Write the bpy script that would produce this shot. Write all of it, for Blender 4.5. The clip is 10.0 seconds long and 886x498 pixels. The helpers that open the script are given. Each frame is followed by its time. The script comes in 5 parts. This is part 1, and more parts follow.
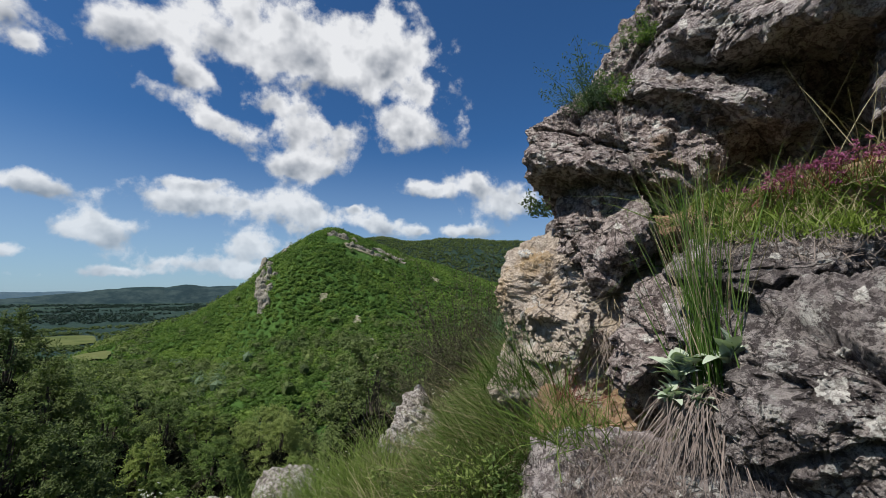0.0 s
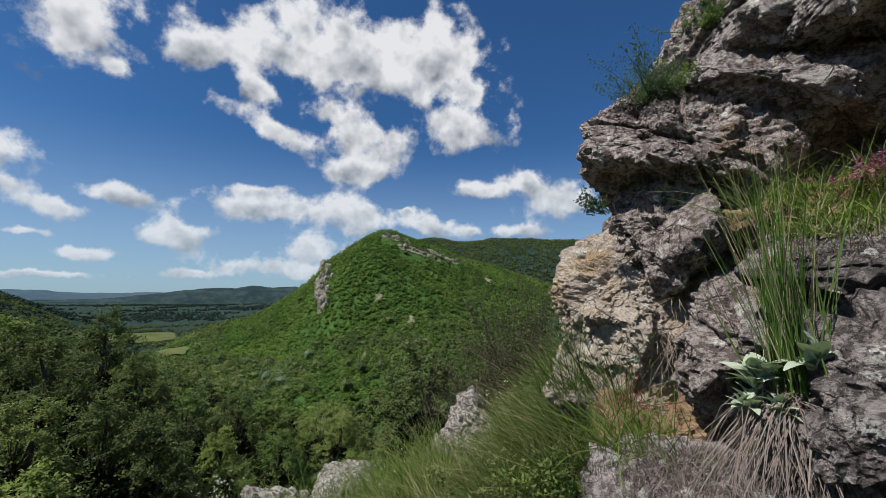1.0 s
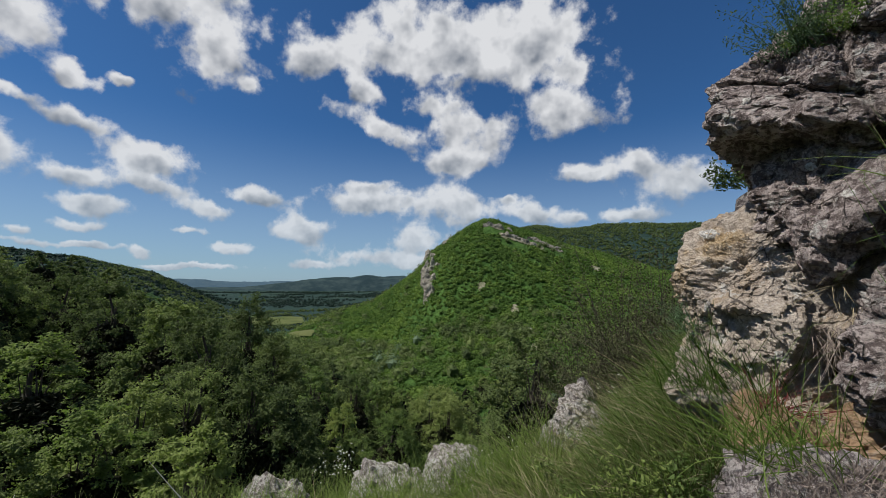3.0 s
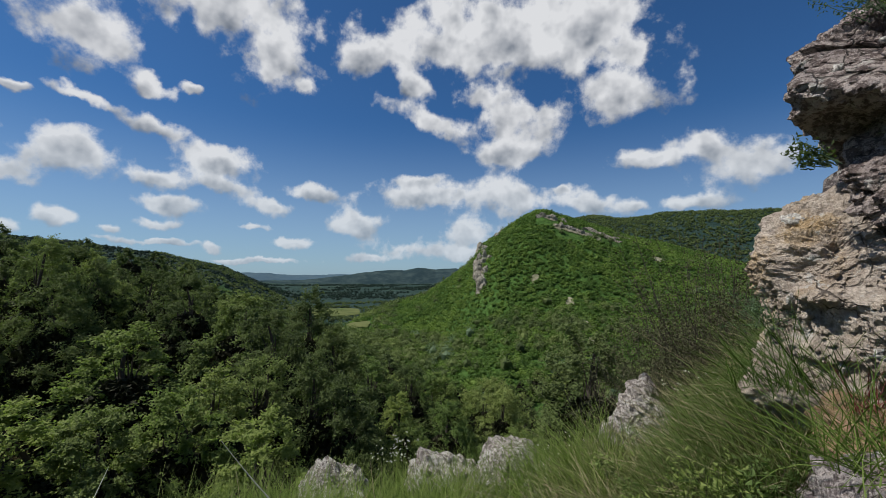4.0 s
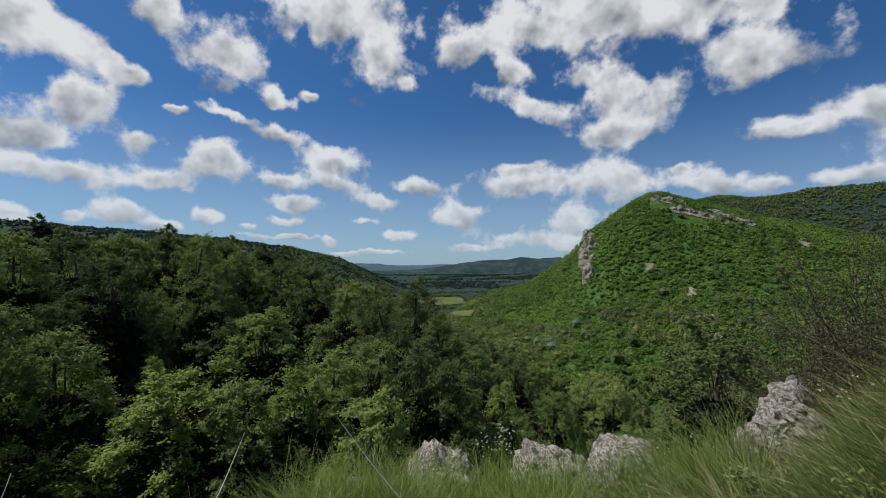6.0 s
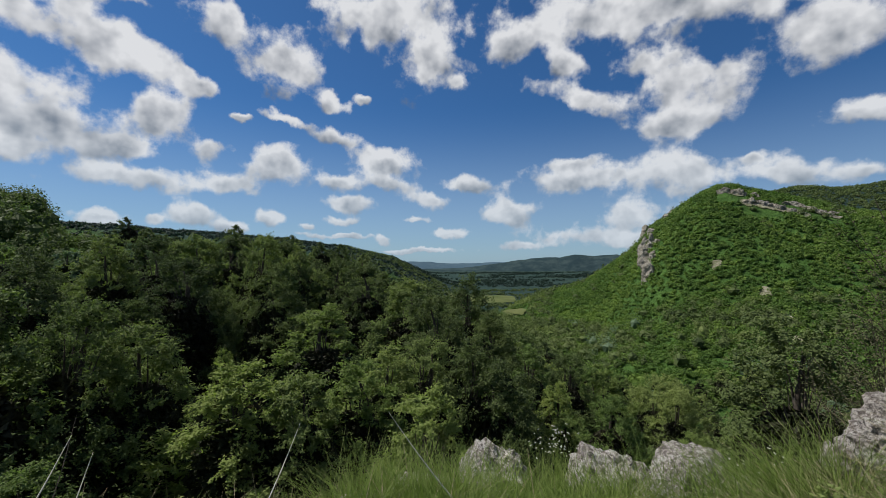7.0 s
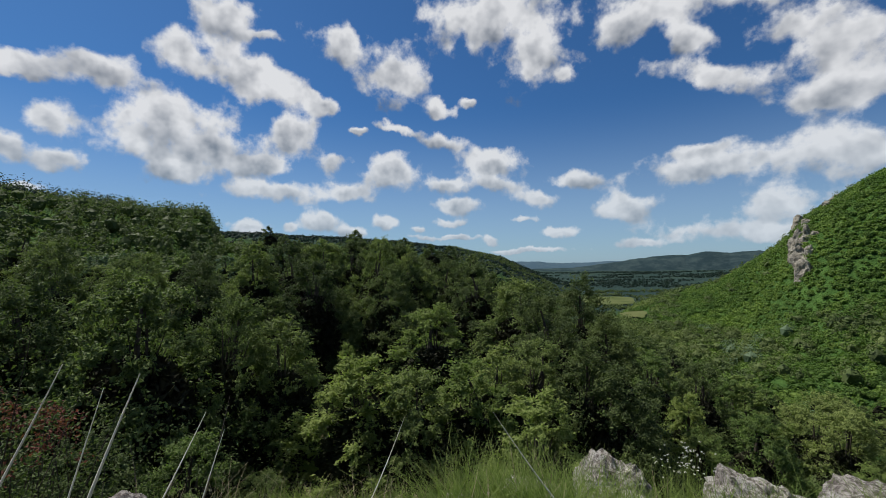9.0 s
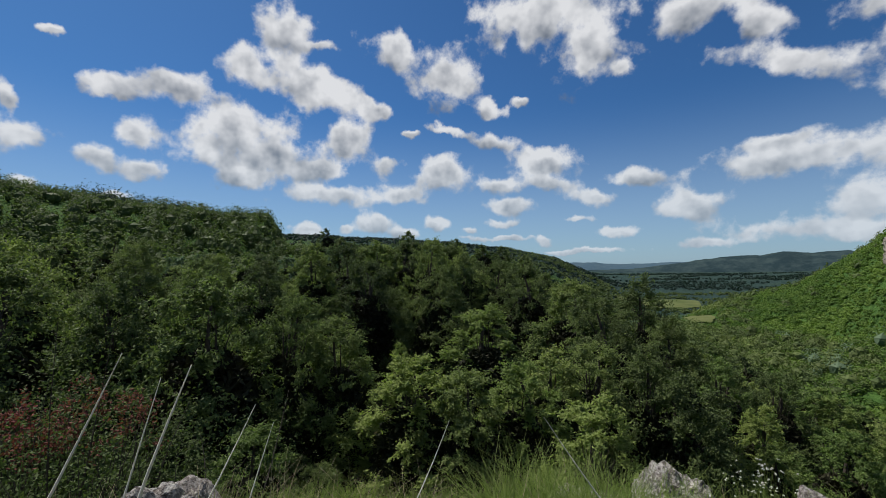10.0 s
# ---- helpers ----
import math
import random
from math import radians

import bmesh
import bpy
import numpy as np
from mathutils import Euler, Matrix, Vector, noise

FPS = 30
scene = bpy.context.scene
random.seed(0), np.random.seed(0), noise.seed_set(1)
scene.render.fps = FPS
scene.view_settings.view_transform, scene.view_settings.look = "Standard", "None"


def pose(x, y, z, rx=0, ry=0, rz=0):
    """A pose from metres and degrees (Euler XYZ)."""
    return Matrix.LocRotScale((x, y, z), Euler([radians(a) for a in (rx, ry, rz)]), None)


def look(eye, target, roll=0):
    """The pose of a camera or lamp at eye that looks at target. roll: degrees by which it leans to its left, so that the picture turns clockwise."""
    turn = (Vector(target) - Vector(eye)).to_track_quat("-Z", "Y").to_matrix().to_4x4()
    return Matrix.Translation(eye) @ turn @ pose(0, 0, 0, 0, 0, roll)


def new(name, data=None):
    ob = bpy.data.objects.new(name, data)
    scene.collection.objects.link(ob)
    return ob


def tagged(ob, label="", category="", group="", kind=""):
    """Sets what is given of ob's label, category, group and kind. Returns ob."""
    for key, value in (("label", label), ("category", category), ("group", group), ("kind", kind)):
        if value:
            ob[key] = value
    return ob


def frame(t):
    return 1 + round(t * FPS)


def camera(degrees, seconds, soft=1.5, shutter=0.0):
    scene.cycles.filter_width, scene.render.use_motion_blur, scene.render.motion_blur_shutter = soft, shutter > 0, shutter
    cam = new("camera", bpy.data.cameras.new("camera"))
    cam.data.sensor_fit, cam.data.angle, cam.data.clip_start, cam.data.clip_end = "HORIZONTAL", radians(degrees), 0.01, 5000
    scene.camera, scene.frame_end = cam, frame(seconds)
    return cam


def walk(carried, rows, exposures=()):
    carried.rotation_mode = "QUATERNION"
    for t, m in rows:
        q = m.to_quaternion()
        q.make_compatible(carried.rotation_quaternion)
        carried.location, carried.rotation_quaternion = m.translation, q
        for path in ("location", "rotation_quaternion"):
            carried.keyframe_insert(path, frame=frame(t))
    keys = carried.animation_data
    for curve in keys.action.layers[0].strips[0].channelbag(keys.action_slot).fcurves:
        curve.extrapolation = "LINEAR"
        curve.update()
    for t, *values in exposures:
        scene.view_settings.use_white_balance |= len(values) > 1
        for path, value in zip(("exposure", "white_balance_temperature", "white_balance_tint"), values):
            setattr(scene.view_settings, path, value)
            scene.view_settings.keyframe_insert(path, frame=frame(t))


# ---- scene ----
# ---- camera and its turn ----
cam = camera(92.3, 10.0, 0.65)
PATH = [
    (0, -0.000, 0.000, 1.500, 96.45, -0.41, -0.08),
    (0.5, -0.000, 0.002, 1.500, 96.47, -0.40, 3.34),
    (1, -0.001, 0.006, 1.499, 96.47, -0.46, 6.94),
    (1.5, -0.003, 0.011, 1.498, 96.34, -0.46, 10.33),
    (2, -0.005, 0.018, 1.496, 95.93, -0.48, 13.79),
    (2.5, -0.008, 0.027, 1.494, 95.42, -0.53, 17.26),
    (3, -0.012, 0.036, 1.492, 94.84, -0.56, 20.68),
    (4.5, -0.029, 0.072, 1.482, 93.32, -0.21, 31.20),
    (5, -0.037, 0.086, 1.478, 92.90, -0.13, 34.64),
    (5.5, -0.046, 0.101, 1.473, 92.58, -0.04, 37.99),
    (7, -0.078, 0.153, 1.456, 92.10, 0.19, 48.22),
    (7.5, -0.090, 0.172, 1.449, 92.05, 0.32, 51.86),
    (8, -0.104, 0.192, 1.442, 92.10, 0.51, 55.51),
    (8.5, -0.119, 0.212, 1.435, 92.18, 0.64, 59.06),
    (9, -0.135, 0.234, 1.427, 92.27, 0.80, 62.70),
    (9.5, -0.152, 0.257, 1.419, 92.35, 0.83, 66.34),
    (10, -0.170, 0.280, 1.410, 92.49, 0.73, 69.66),
]
walk(cam, [(t, pose(*row)) for t, *row in PATH], [(0, 0.10), (1, 0.05), (2.5, -0.08), (10, -0.06)])

# ---- light: high sun over the outcrop, broken cumulus sky ----
SUN_AZ, SUN_EL = -121.0, 57.0
EYE = Vector((0, 0, 1.5))


def way(az, el):
    """Unit direction; az in degrees clockwise from +y, el upwards."""
    a, e = radians(az), radians(el)
    return Vector((math.sin(a) * math.cos(e), math.cos(a) * math.cos(e), math.sin(e)))


def spot(az, el, r):
    """A place r metres (level distance) from the standpoint."""
    a = radians(az)
    return Vector((r * math.sin(a), r * math.cos(a), EYE.z + r * math.tan(radians(el))))


sun = new("sun", bpy.data.lights.new("sun", "SUN"))
sun.data.energy, sun.data.angle, sun.data.color = 6.0, radians(0.6), (1.0, 0.95, 0.87)
sun.matrix_world = look(way(SUN_AZ, SUN_EL) * 50, (0, 0, 0))

world = bpy.data.worlds.new("sky")
scene.world = world
world.use_nodes = True
wt = world.node_tree
wt.nodes.clear()


def wn(kind, operation="", use_clamp=False, noise_dimensions="", vector_type="", interpolation_type="", data_type="", blend_type=""):
    n = wt.nodes.new(kind)
    if operation:
        n.operation = operation
    if use_clamp:
        n.use_clamp = True
    if noise_dimensions:
        n.noise_dimensions = noise_dimensions
    if vector_type:
        n.vector_type = vector_type
    if interpolation_type:
        n.interpolation_type = interpolation_type
    if data_type:
        n.data_type = data_type
    if blend_type:
        n.blend_type = blend_type
    return n


def wmath(op, a, b=None, c=None, clamp=False):
    n = wn("ShaderNodeMath", operation=op, use_clamp=clamp)
    for i, v in enumerate((a, b, c)):
        if v is None:
            continue
        if isinstance(v, (int, float)):
            n.inputs[i].default_value = v
        else:
            wt.links.new(v, n.inputs[i])
    return n.outputs[0]


sky = wn("ShaderNodeTexSky")
sky.sky_type, sky.sun_disc = "NISHITA", False
sky.sun_elevation, sky.sun_rotation = radians(SUN_EL), radians(SUN_AZ)
sky.altitude, sky.air_density, sky.dust_density, sky.ozone_density = 600, 1.0, 0.6, 3.0
coord = wn("ShaderNodeTexCoord")
ray_dir = coord.outputs["Generated"]


def wnoise(vector, scale, detail, rough=0.55):
    n = wn("ShaderNodeTexNoise", noise_dimensions="3D")
    n.inputs["Scale"].default_value, n.inputs["Detail"].default_value, n.inputs["Roughness"].default_value = scale, detail, rough
    wt.links.new(vector, n.inputs["Vector"])
    return n


def wvec(op, a, b):
    n = wn("ShaderNodeVectorMath", operation=op)
    for i, v in enumerate((a, b)):
        if isinstance(v, tuple):
            n.inputs[i].default_value = v
        else:
            wt.links.new(v, n.inputs[i])
    return n.outputs[0]


# the ray's direction, stirred a little, so that the clouds get ragged outlines
warp = wnoise(ray_dir, 16.0, 4.0)
stir = wvec("MULTIPLY", wvec("SUBTRACT", warp.outputs["Color"], (0.5, 0.5, 0.5)), (0.055, 0.055, 0.045))
stirred = wvec("ADD", ray_dir, stir)
weights, heights = None, None


def cloud(az, el, wide, high, tilt):
    """One billow of cloud round a direction, with its half width and half height in degrees."""
    global weights, heights
    d = way(az, el)
    right = d.cross(Vector((0, 0, 1))).normalized()
    up = right.cross(d)
    t = radians(tilt)
    right, up = right * math.cos(t) - up * math.sin(t), right * math.sin(t) + up * math.cos(t)
    turn = Matrix((right, up, -d)).transposed().to_euler()
    grow = 0.98 + 0.22 * min(1.0, el / 24)
    m = wn("ShaderNodeMapping", vector_type="TEXTURE")
    m.inputs["Location"].default_value, m.inputs["Rotation"].default_value = d, turn
    m.inputs["Scale"].default_value = (math.tan(radians(wide)) * grow, math.tan(radians(high)) * grow, 0.5)
    source = stirred
    if weights is not None:
        chain = wn("ShaderNodeVectorMath", operation="MULTIPLY_ADD")
        wt.links.new(weights, chain.inputs[0])
        chain.inputs[1].default_value = (1e-6, 1e-6, 1e-6)
        wt.links.new(stirred, chain.inputs[2])
        source = chain.outputs[0]
    wt.links.new(source, m.inputs["Vector"])
    length = wn("ShaderNodeVectorMath", operation="LENGTH")
    wt.links.new(m.outputs[0], length.inputs[0])
    local = wn("ShaderNodeSeparateXYZ")
    wt.links.new(m.outputs[0], local.inputs[0])
    weight = wmath("POWER", 0.01, length.outputs["Value"])
    rise = wmath("MULTIPLY", weight, local.outputs["Y"])
    weights, heights = (weight, rise) if weights is None else (wmath("ADD", weights, weight), wmath("ADD", heights, rise))


cloud(9.0, 12.3, 4.6, 2.3, 5)
cloud(4.7, 14.6, 4.2, 1.9, 5)
cloud(2.9, 8.9, 4.0, 0.9, 2)
cloud(-0.7, 14.4, 4.5, 1.1, 3)
cloud(-2.3, 26.9, 1.3, 1.6, 6)
cloud(-3.2, 8.7, 2.1, 1.0, 1)
cloud(-5.4, 22.4, 5.2, 2.9, 4)
cloud(-7.4, 30.5, 5.3, 4.7, 25)
cloud(-9.3, 9.5, 4.4, 1.5, 10)
cloud(-10.6, 26.5, 3.5, 1.7, 23)
cloud(-12.0, 11.3, 1.6, 0.7, 0)
cloud(-18.0, 20.2, 5.7, 3.1, 5)
cloud(-18.4, 16.8, 3.6, 1.8, 0)
cloud(-18.6, 16.7, 2.1, 1.7, 4)
cloud(-19.0, 10.8, 4.2, 2.7, 7)
cloud(-19.2, 30.7, 9.0, 4.4, 0)
cloud(-22.4, 23.3, 3.8, 1.3, 4)
cloud(-23.4, 6.1, 4.2, 2.1, 1)
cloud(-24.5, 29.9, 9.8, 3.3, 4)
cloud(-25.0, 3.1, 4.1, 1.1, 0)
cloud(-29.4, 10.9, 8.2, 1.9, 0)
cloud(-29.9, 20.9, 5.6, 1.2, 16)
cloud(-31.1, 3.6, 6.4, 1.3, 0)
cloud(-31.3, 12.9, 3.0, 1.0, 0)
cloud(-32.2, 25.1, 2.5, 1.3, 35)
cloud(-36.8, 28.2, 4.5, 1.9, -21)
cloud(-37.3, 2.4, 4.5, 0.7, 0)
cloud(-39.7, 7.1, 3.8, 1.7, 0)
cloud(-45.2, 10.6, 3.1, 1.3, 5)
cloud(-46.8, 23.2, 1.4, 0.9, -4)
cloud(-47.2, 4.2, 2.3, 0.7, -1)
cloud(-49.5, 8.7, 3.0, 1.2, 7)
cloud(-50.4, 26.4, 3.2, 3.6, 3)
cloud(-51.3, 1.9, 6.3, 0.4, 0)
cloud(-51.7, 6.0, 2.1, 0.6, -1)
cloud(-55.2, 30.1, 5.8, 2.6, -3)
cloud(-55.4, 11.0, 3.3, 1.1, 15)
cloud(-55.5, 10.8, 3.0, 1.0, 9)
cloud(-55.6, 30.9, 6.1, 2.7, -9)
cloud(-56.3, 3.4, 1.2, 0.6, -1)
cloud(-56.7, 13.7, 3.8, 1.7, 10)
cloud(-56.7, 13.7, 3.6, 1.5, 9)
cloud(-59.0, 21.3, 1.0, 0.5, -3)
cloud(-60.9, 7.8, 3.1, 1.1, -1)
cloud(-61.8, 10.7, 3.5, 1.2, -1)
cloud(-61.8, 5.9, 1.8, 0.6, 0)
cloud(-62.2, 16.2, 2.7, 1.1, 12)
cloud(-62.4, 3.8, 4.4, 0.4, 0)
cloud(-63.0, 20.4, 1.7, 0.9, 20)
cloud(-66.0, 5.1, 1.2, 0.7, 0)
cloud(-68.4, 18.1, 2.5, 0.5, 9)
cloud(-69.2, 12.2, 3.9, 2.3, -3)
cloud(-69.2, 24.4, 3.5, 2.8, 27)
cloud(-70.2, 5.7, 2.1, 1.0, -1)
cloud(-73.7, 17.8, 1.1, 0.5, -1)
cloud(-74.9, 27.2, 3.8, 1.9, 10)
cloud(-75.0, 4.5, 1.9, 0.8, -1)
cloud(-76.3, 9.6, 4.2, 1.4, -4)
cloud(-76.8, 13.9, 1.8, 1.1, -6)
cloud(-78.3, 20.2, 2.1, 0.9, 15)
cloud(-78.8, 5.8, 2.5, 1.4, -2)
cloud(-82.2, 16.1, 2.9, 2.4, 1)
cloud(-82.8, 5.2, 1.4, 0.7, -2)
cloud(-83.0, 21.5, 4.1, 2.0, 13)
cloud(-84.9, 9.6, 4.6, 1.3, 2)
cloud(-85.1, 12.8, 3.2, 1.2, 0)
cloud(-85.9, 27.4, 2.0, 0.6, 3)
cloud(-86.9, 23.7, 3.9, 1.7, 14)
cloud(-87.4, 5.0, 2.1, 0.9, -3)
cloud(-87.5, 5.6, 2.2, 0.7, -1)
cloud(-89.6, 28.9, 2.8, 2.4, 0)
cloud(-89.7, 22.7, 3.3, 1.8, 9)
cloud(-91.7, 14.2, 5.0, 2.7, 0)
cloud(-94.4, 11.5, 3.4, 1.2, -4)
cloud(-94.4, 23.9, 3.3, 1.8, 1)
cloud(-95.2, 16.5, 5.0, 2.8, -7)
cloud(-98.9, 13.8, 2.8, 2.2, -7)
cloud(-101.2, 20.6, 3.8, 2.0, -1)
cloud(-105.1, 11.1, 1.7, 1.0, -6)
cloud(-105.7, 14.9, 1.8, 1.5, 0)
cloud(-107.4, 19.3, 2.8, 0.9, -18)
cloud(-108.2, 8.1, 2.2, 0.5, -5)
cloud(-108.6, 11.6, 2.2, 1.2, -8)
cloud(-112.8, 23.1, 0.8, 0.4, -9)
cloud(-114.1, 12.9, 2.2, 1.7, -6)
cloud(-114.4, 8.8, 1.5, 0.7, -2)
cloud(-115.6, 16.2, 0.5, 1.4, -15)

# the same sky goes on overhead and behind
for step in range(14):
    cloud(-150 + step * 24 + (step * 37) % 11, 50 + (step * 29) % 26, 9 + (step * 7) % 6, 5 + (step * 5) % 4, (step * 31) % 40 - 20)
for step in range(9):
    cloud(30 + step * 24, 8 + (step * 17) % 22, 9, 4, 0)

cloud_near = wmath("LOGARITHM", wmath("MAXIMUM", weights, 1e-20), 0.01)
rise = wmath("DIVIDE", heights, wmath("MAXIMUM", weights, 1e-20))
lumps = wnoise(ray_dir, 15.0, 8.0, 0.57)
relief = wnoise(ray_dir, 14.0, 3.0, 0.5)
above = wnoise(wvec("ADD", ray_dir, (-0.012, 0.010, 0.024)), 14.0, 3.0, 0.5)
lump = wmath("SUBTRACT", lumps.outputs["Fac"], 0.5)
body = wmath("ADD", wmath("SUBTRACT", 1.0, cloud_near), wmath("MULTIPLY", lump, 2.6))
cover = wn("ShaderNodeMapRange", interpolation_type="SMOOTHSTEP")
cover.inputs["From Min"].default_value, cover.inputs["From Max"].default_value = -0.10, 0.50
wt.links.new(body, cover.inputs["Value"])
# thick hearts and undersides are grey, rims and tops are white
lit = wmath("MULTIPLY", wmath("SUBTRACT", relief.outputs["Fac"], above.outputs["Fac"]), 2.2)
thick = wn("ShaderNodeMapRange", interpolation_type="SMOOTHSTEP")
thick.inputs["From Min"].default_value, thick.inputs["From Max"].default_value = 0.4, 1.5
wt.links.new(body, thick.inputs["Value"])
top = wmath("ADD", 0.80, wmath("MULTIPLY", rise, 0.50))
shade = wmath("ADD", wmath("SUBTRACT", top, wmath("MULTIPLY", thick.outputs[0], 0.30)), lit, clamp=True)
tone = wn("ShaderNodeMix", data_type="RGBA")
wt.links.new(shade, tone.inputs[0])
tone.inputs[6].default_value, tone.inputs[7].default_value = (0.16, 0.19, 0.24, 1), (0.78, 0.79, 0.81, 1)
# haze towards the horizon
parts = wn("ShaderNodeSeparateXYZ")
wt.links.new(ray_dir, parts.inputs[0])
low = wn("ShaderNodeMapRange", interpolation_type="SMOOTHSTEP")
low.inputs["From Min"].default_value, low.inputs["From Max"].default_value = 0.36, -0.02
low.inputs["To Max"].default_value = 0.50
wt.links.new(parts.outputs["Z"], low.inputs["Value"])
blue = wn("ShaderNodeMix", data_type="RGBA", blend_type="MULTIPLY")
blue.inputs[0].default_value = 1.0
blue.inputs[7].default_value = (0.0298, 0.0568, 0.0815, 1)
wt.links.new(sky.outputs[0], blue.inputs[6])
mixed = wn("ShaderNodeMix", data_type="RGBA")
wt.links.new(wmath("MULTIPLY", cover.outputs[0], 0.96), mixed.inputs[0])
wt.links.new(blue.outputs[2], mixed.inputs[6])
wt.links.new(tone.outputs[2], mixed.inputs[7])
hazy = wn("ShaderNodeMix", data_type="RGBA")
wt.links.new(low.outputs[0], hazy.inputs[0])
wt.links.new(mixed.outputs[2], hazy.inputs[6])
hazy.inputs[7].default_value = (0.46, 0.58, 0.70, 1)
back = wn("ShaderNodeBackground")
wt.links.new(hazy.outputs[2], back.inputs["Color"])
back.inputs["Strength"].default_value = 1.0
wt.links.new(back.outputs[0], wn("ShaderNodeOutputWorld").inputs[0])


# ---- materials ----
class Nodes:
    """A small helper round one material's node tree."""

    def __init__(self, name):
        self.mat = bpy.data.materials.new(name)
        self.mat.use_nodes = True
        self.t = self.mat.node_tree
        self.bsdf = self.t.nodes["Principled BSDF"]
        self.pos = self.t.nodes.new("ShaderNodeNewGeometry").outputs["Position"]
        self.size = 1.0

    def put(self, v, socket):
        if isinstance(v, (int, float)):
            socket.default_value = v
        elif isinstance(v, tuple):
            socket.default_value = (*v, 1) if len(v) == 3 and len(socket.default_value) == 4 else v
        else:
            self.t.links.new(v, socket)

    def math(self, op, a, b=0.0, clamp=False):
        n = self.t.nodes.new("ShaderNodeMath")
        n.operation, n.use_clamp = op, clamp
        self.put(a, n.inputs[0]), self.put(b, n.inputs[1])
        return n.outputs[0]

    def noise(self, scale, detail=4.0, rough=0.55, squash=None, offset=0.0, distort=0.0):
        v = self.pos
        if squash or offset:
            m = self.t.nodes.new("ShaderNodeMapping")
            m.inputs["Scale"].default_value = squash or (1, 1, 1)
            m.inputs["Location"].default_value = (offset, offset, offset)
            self.put(v, m.inputs[0])
            v = m.outputs[0]
        n = self.t.nodes.new("ShaderNodeTexNoise")
        n.inputs["Scale"].default_value, n.inputs["Detail"].default_value = scale / self.size, detail
        n.inputs["Roughness"].default_value, n.inputs["Distortion"].default_value = rough, distort
        self.put(v, n.inputs["Vector"])
        return n.outputs["Fac"]

    def cells(self, scale, feature="DISTANCE_TO_EDGE"):
        n = self.t.nodes.new("ShaderNodeTexVoronoi")
        n.feature = feature
        n.inputs["Scale"].default_value = scale
        self.put(self.pos, n.inputs["Vector"])
        return n.outputs["Distance"]

    def ramp(self, fac, lo, hi, a=0.0, b=1.0):
        n = self.t.nodes.new("ShaderNodeMapRange")
        n.interpolation_type = "SMOOTHSTEP"
        self.put(fac, n.inputs["Value"])
        for key, v in (("From Min", lo), ("From Max", hi), ("To Min", a), ("To Max", b)):
            n.inputs[key].default_value = v
        return n.outputs[0]

    def mix(self, fac, a, b, blend="MIX"):
        n = self.t.nodes.new("ShaderNodeMix")
        n.data_type, n.blend_type = "RGBA", blend
        self.put(fac, n.inputs[0]), self.put(a, n.inputs[6]), self.put(b, n.inputs[7])
        return n.outputs[2]

    def bump(self, height, strength, distance, after=None):
        n = self.t.nodes.new("ShaderNodeBump")
        n.inputs["Strength"].default_value, n.inputs["Distance"].default_value = strength, distance
        self.put(height, n.inputs["Height"])
        if after is not None:
            self.put(after, n.inputs["Normal"])
        return n.outputs[0]

    def random_island(self):
        return self.t.nodes.new("ShaderNodeNewGeometry").outputs["Random Per Island"]

    def random_object(self):
        return self.t.nodes.new("ShaderNodeObjectInfo").outputs["Random"]

    def done(self, color, rough=0.8, normal=None, sheen=None, specular=0.3):
        self.put(color, self.bsdf.inputs["Base Color"]), self.put(rough, self.bsdf.inputs["Roughness"])
        self.bsdf.inputs["Specular IOR Level"].default_value = specular
        if normal is not None:
            self.put(normal, self.bsdf.inputs["Normal"])
        return self.mat


def leaf_material(name, dark, light, glow, rough=0.6, through_share=0.36, patch=0.05, cell=0.0):
    """Foliage: colour varies leaf by leaf, plant by plant and in patches; light passes through the blades."""
    n = Nodes(name)
    col = n.mix(n.random_island(), dark, light)
    plant = n.random_object()
    col = n.mix(n.ramp(plant, 0.35, 1.0, 0.0, 0.75), col, glow)
    col = n.mix(n.ramp(plant, 0.0, 0.4, 0.6, 0.0), col, dark)
    col = n.mix(n.ramp(n.noise(patch, 3.0), 0.42, 0.68, 0.0, 0.5), col, glow)
    if cell:
        v = n.t.nodes.new("ShaderNodeTexVoronoi")
        v.inputs["Scale"].default_value = cell
        n.put(n.pos, v.inputs["Vector"])
        spots = n.t.nodes.new("ShaderNodeSeparateColor")
        n.put(v.outputs["Color"], spots.inputs[0])
        col = n.mix(n.ramp(spots.outputs[0], 0.25, 1.0, 0.0, 0.6), col, dark)
        col = n.mix(n.ramp(spots.outputs[1], 0.55, 1.0, 0.0, 0.5), col, glow)
    n.done(col, rough, specular=0.10)
    trans = n.t.nodes.new("ShaderNodeBsdfTranslucent")
    n.put(n.mix(0.6, col, (0.35, 0.5, 0.08), "OVERLAY"), trans.inputs["Color"])
    mixer = n.t.nodes.new("ShaderNodeMixShader")
    mixer.inputs[0].default_value = through_share
    n.t.links.new(n.bsdf.outputs[0], mixer.inputs[1])
    n.t.links.new(trans.outputs[0], mixer.inputs[2])
    n.t.links.new(mixer.outputs[0], n.t.nodes["Material Output"].inputs[0])
    return n.mat


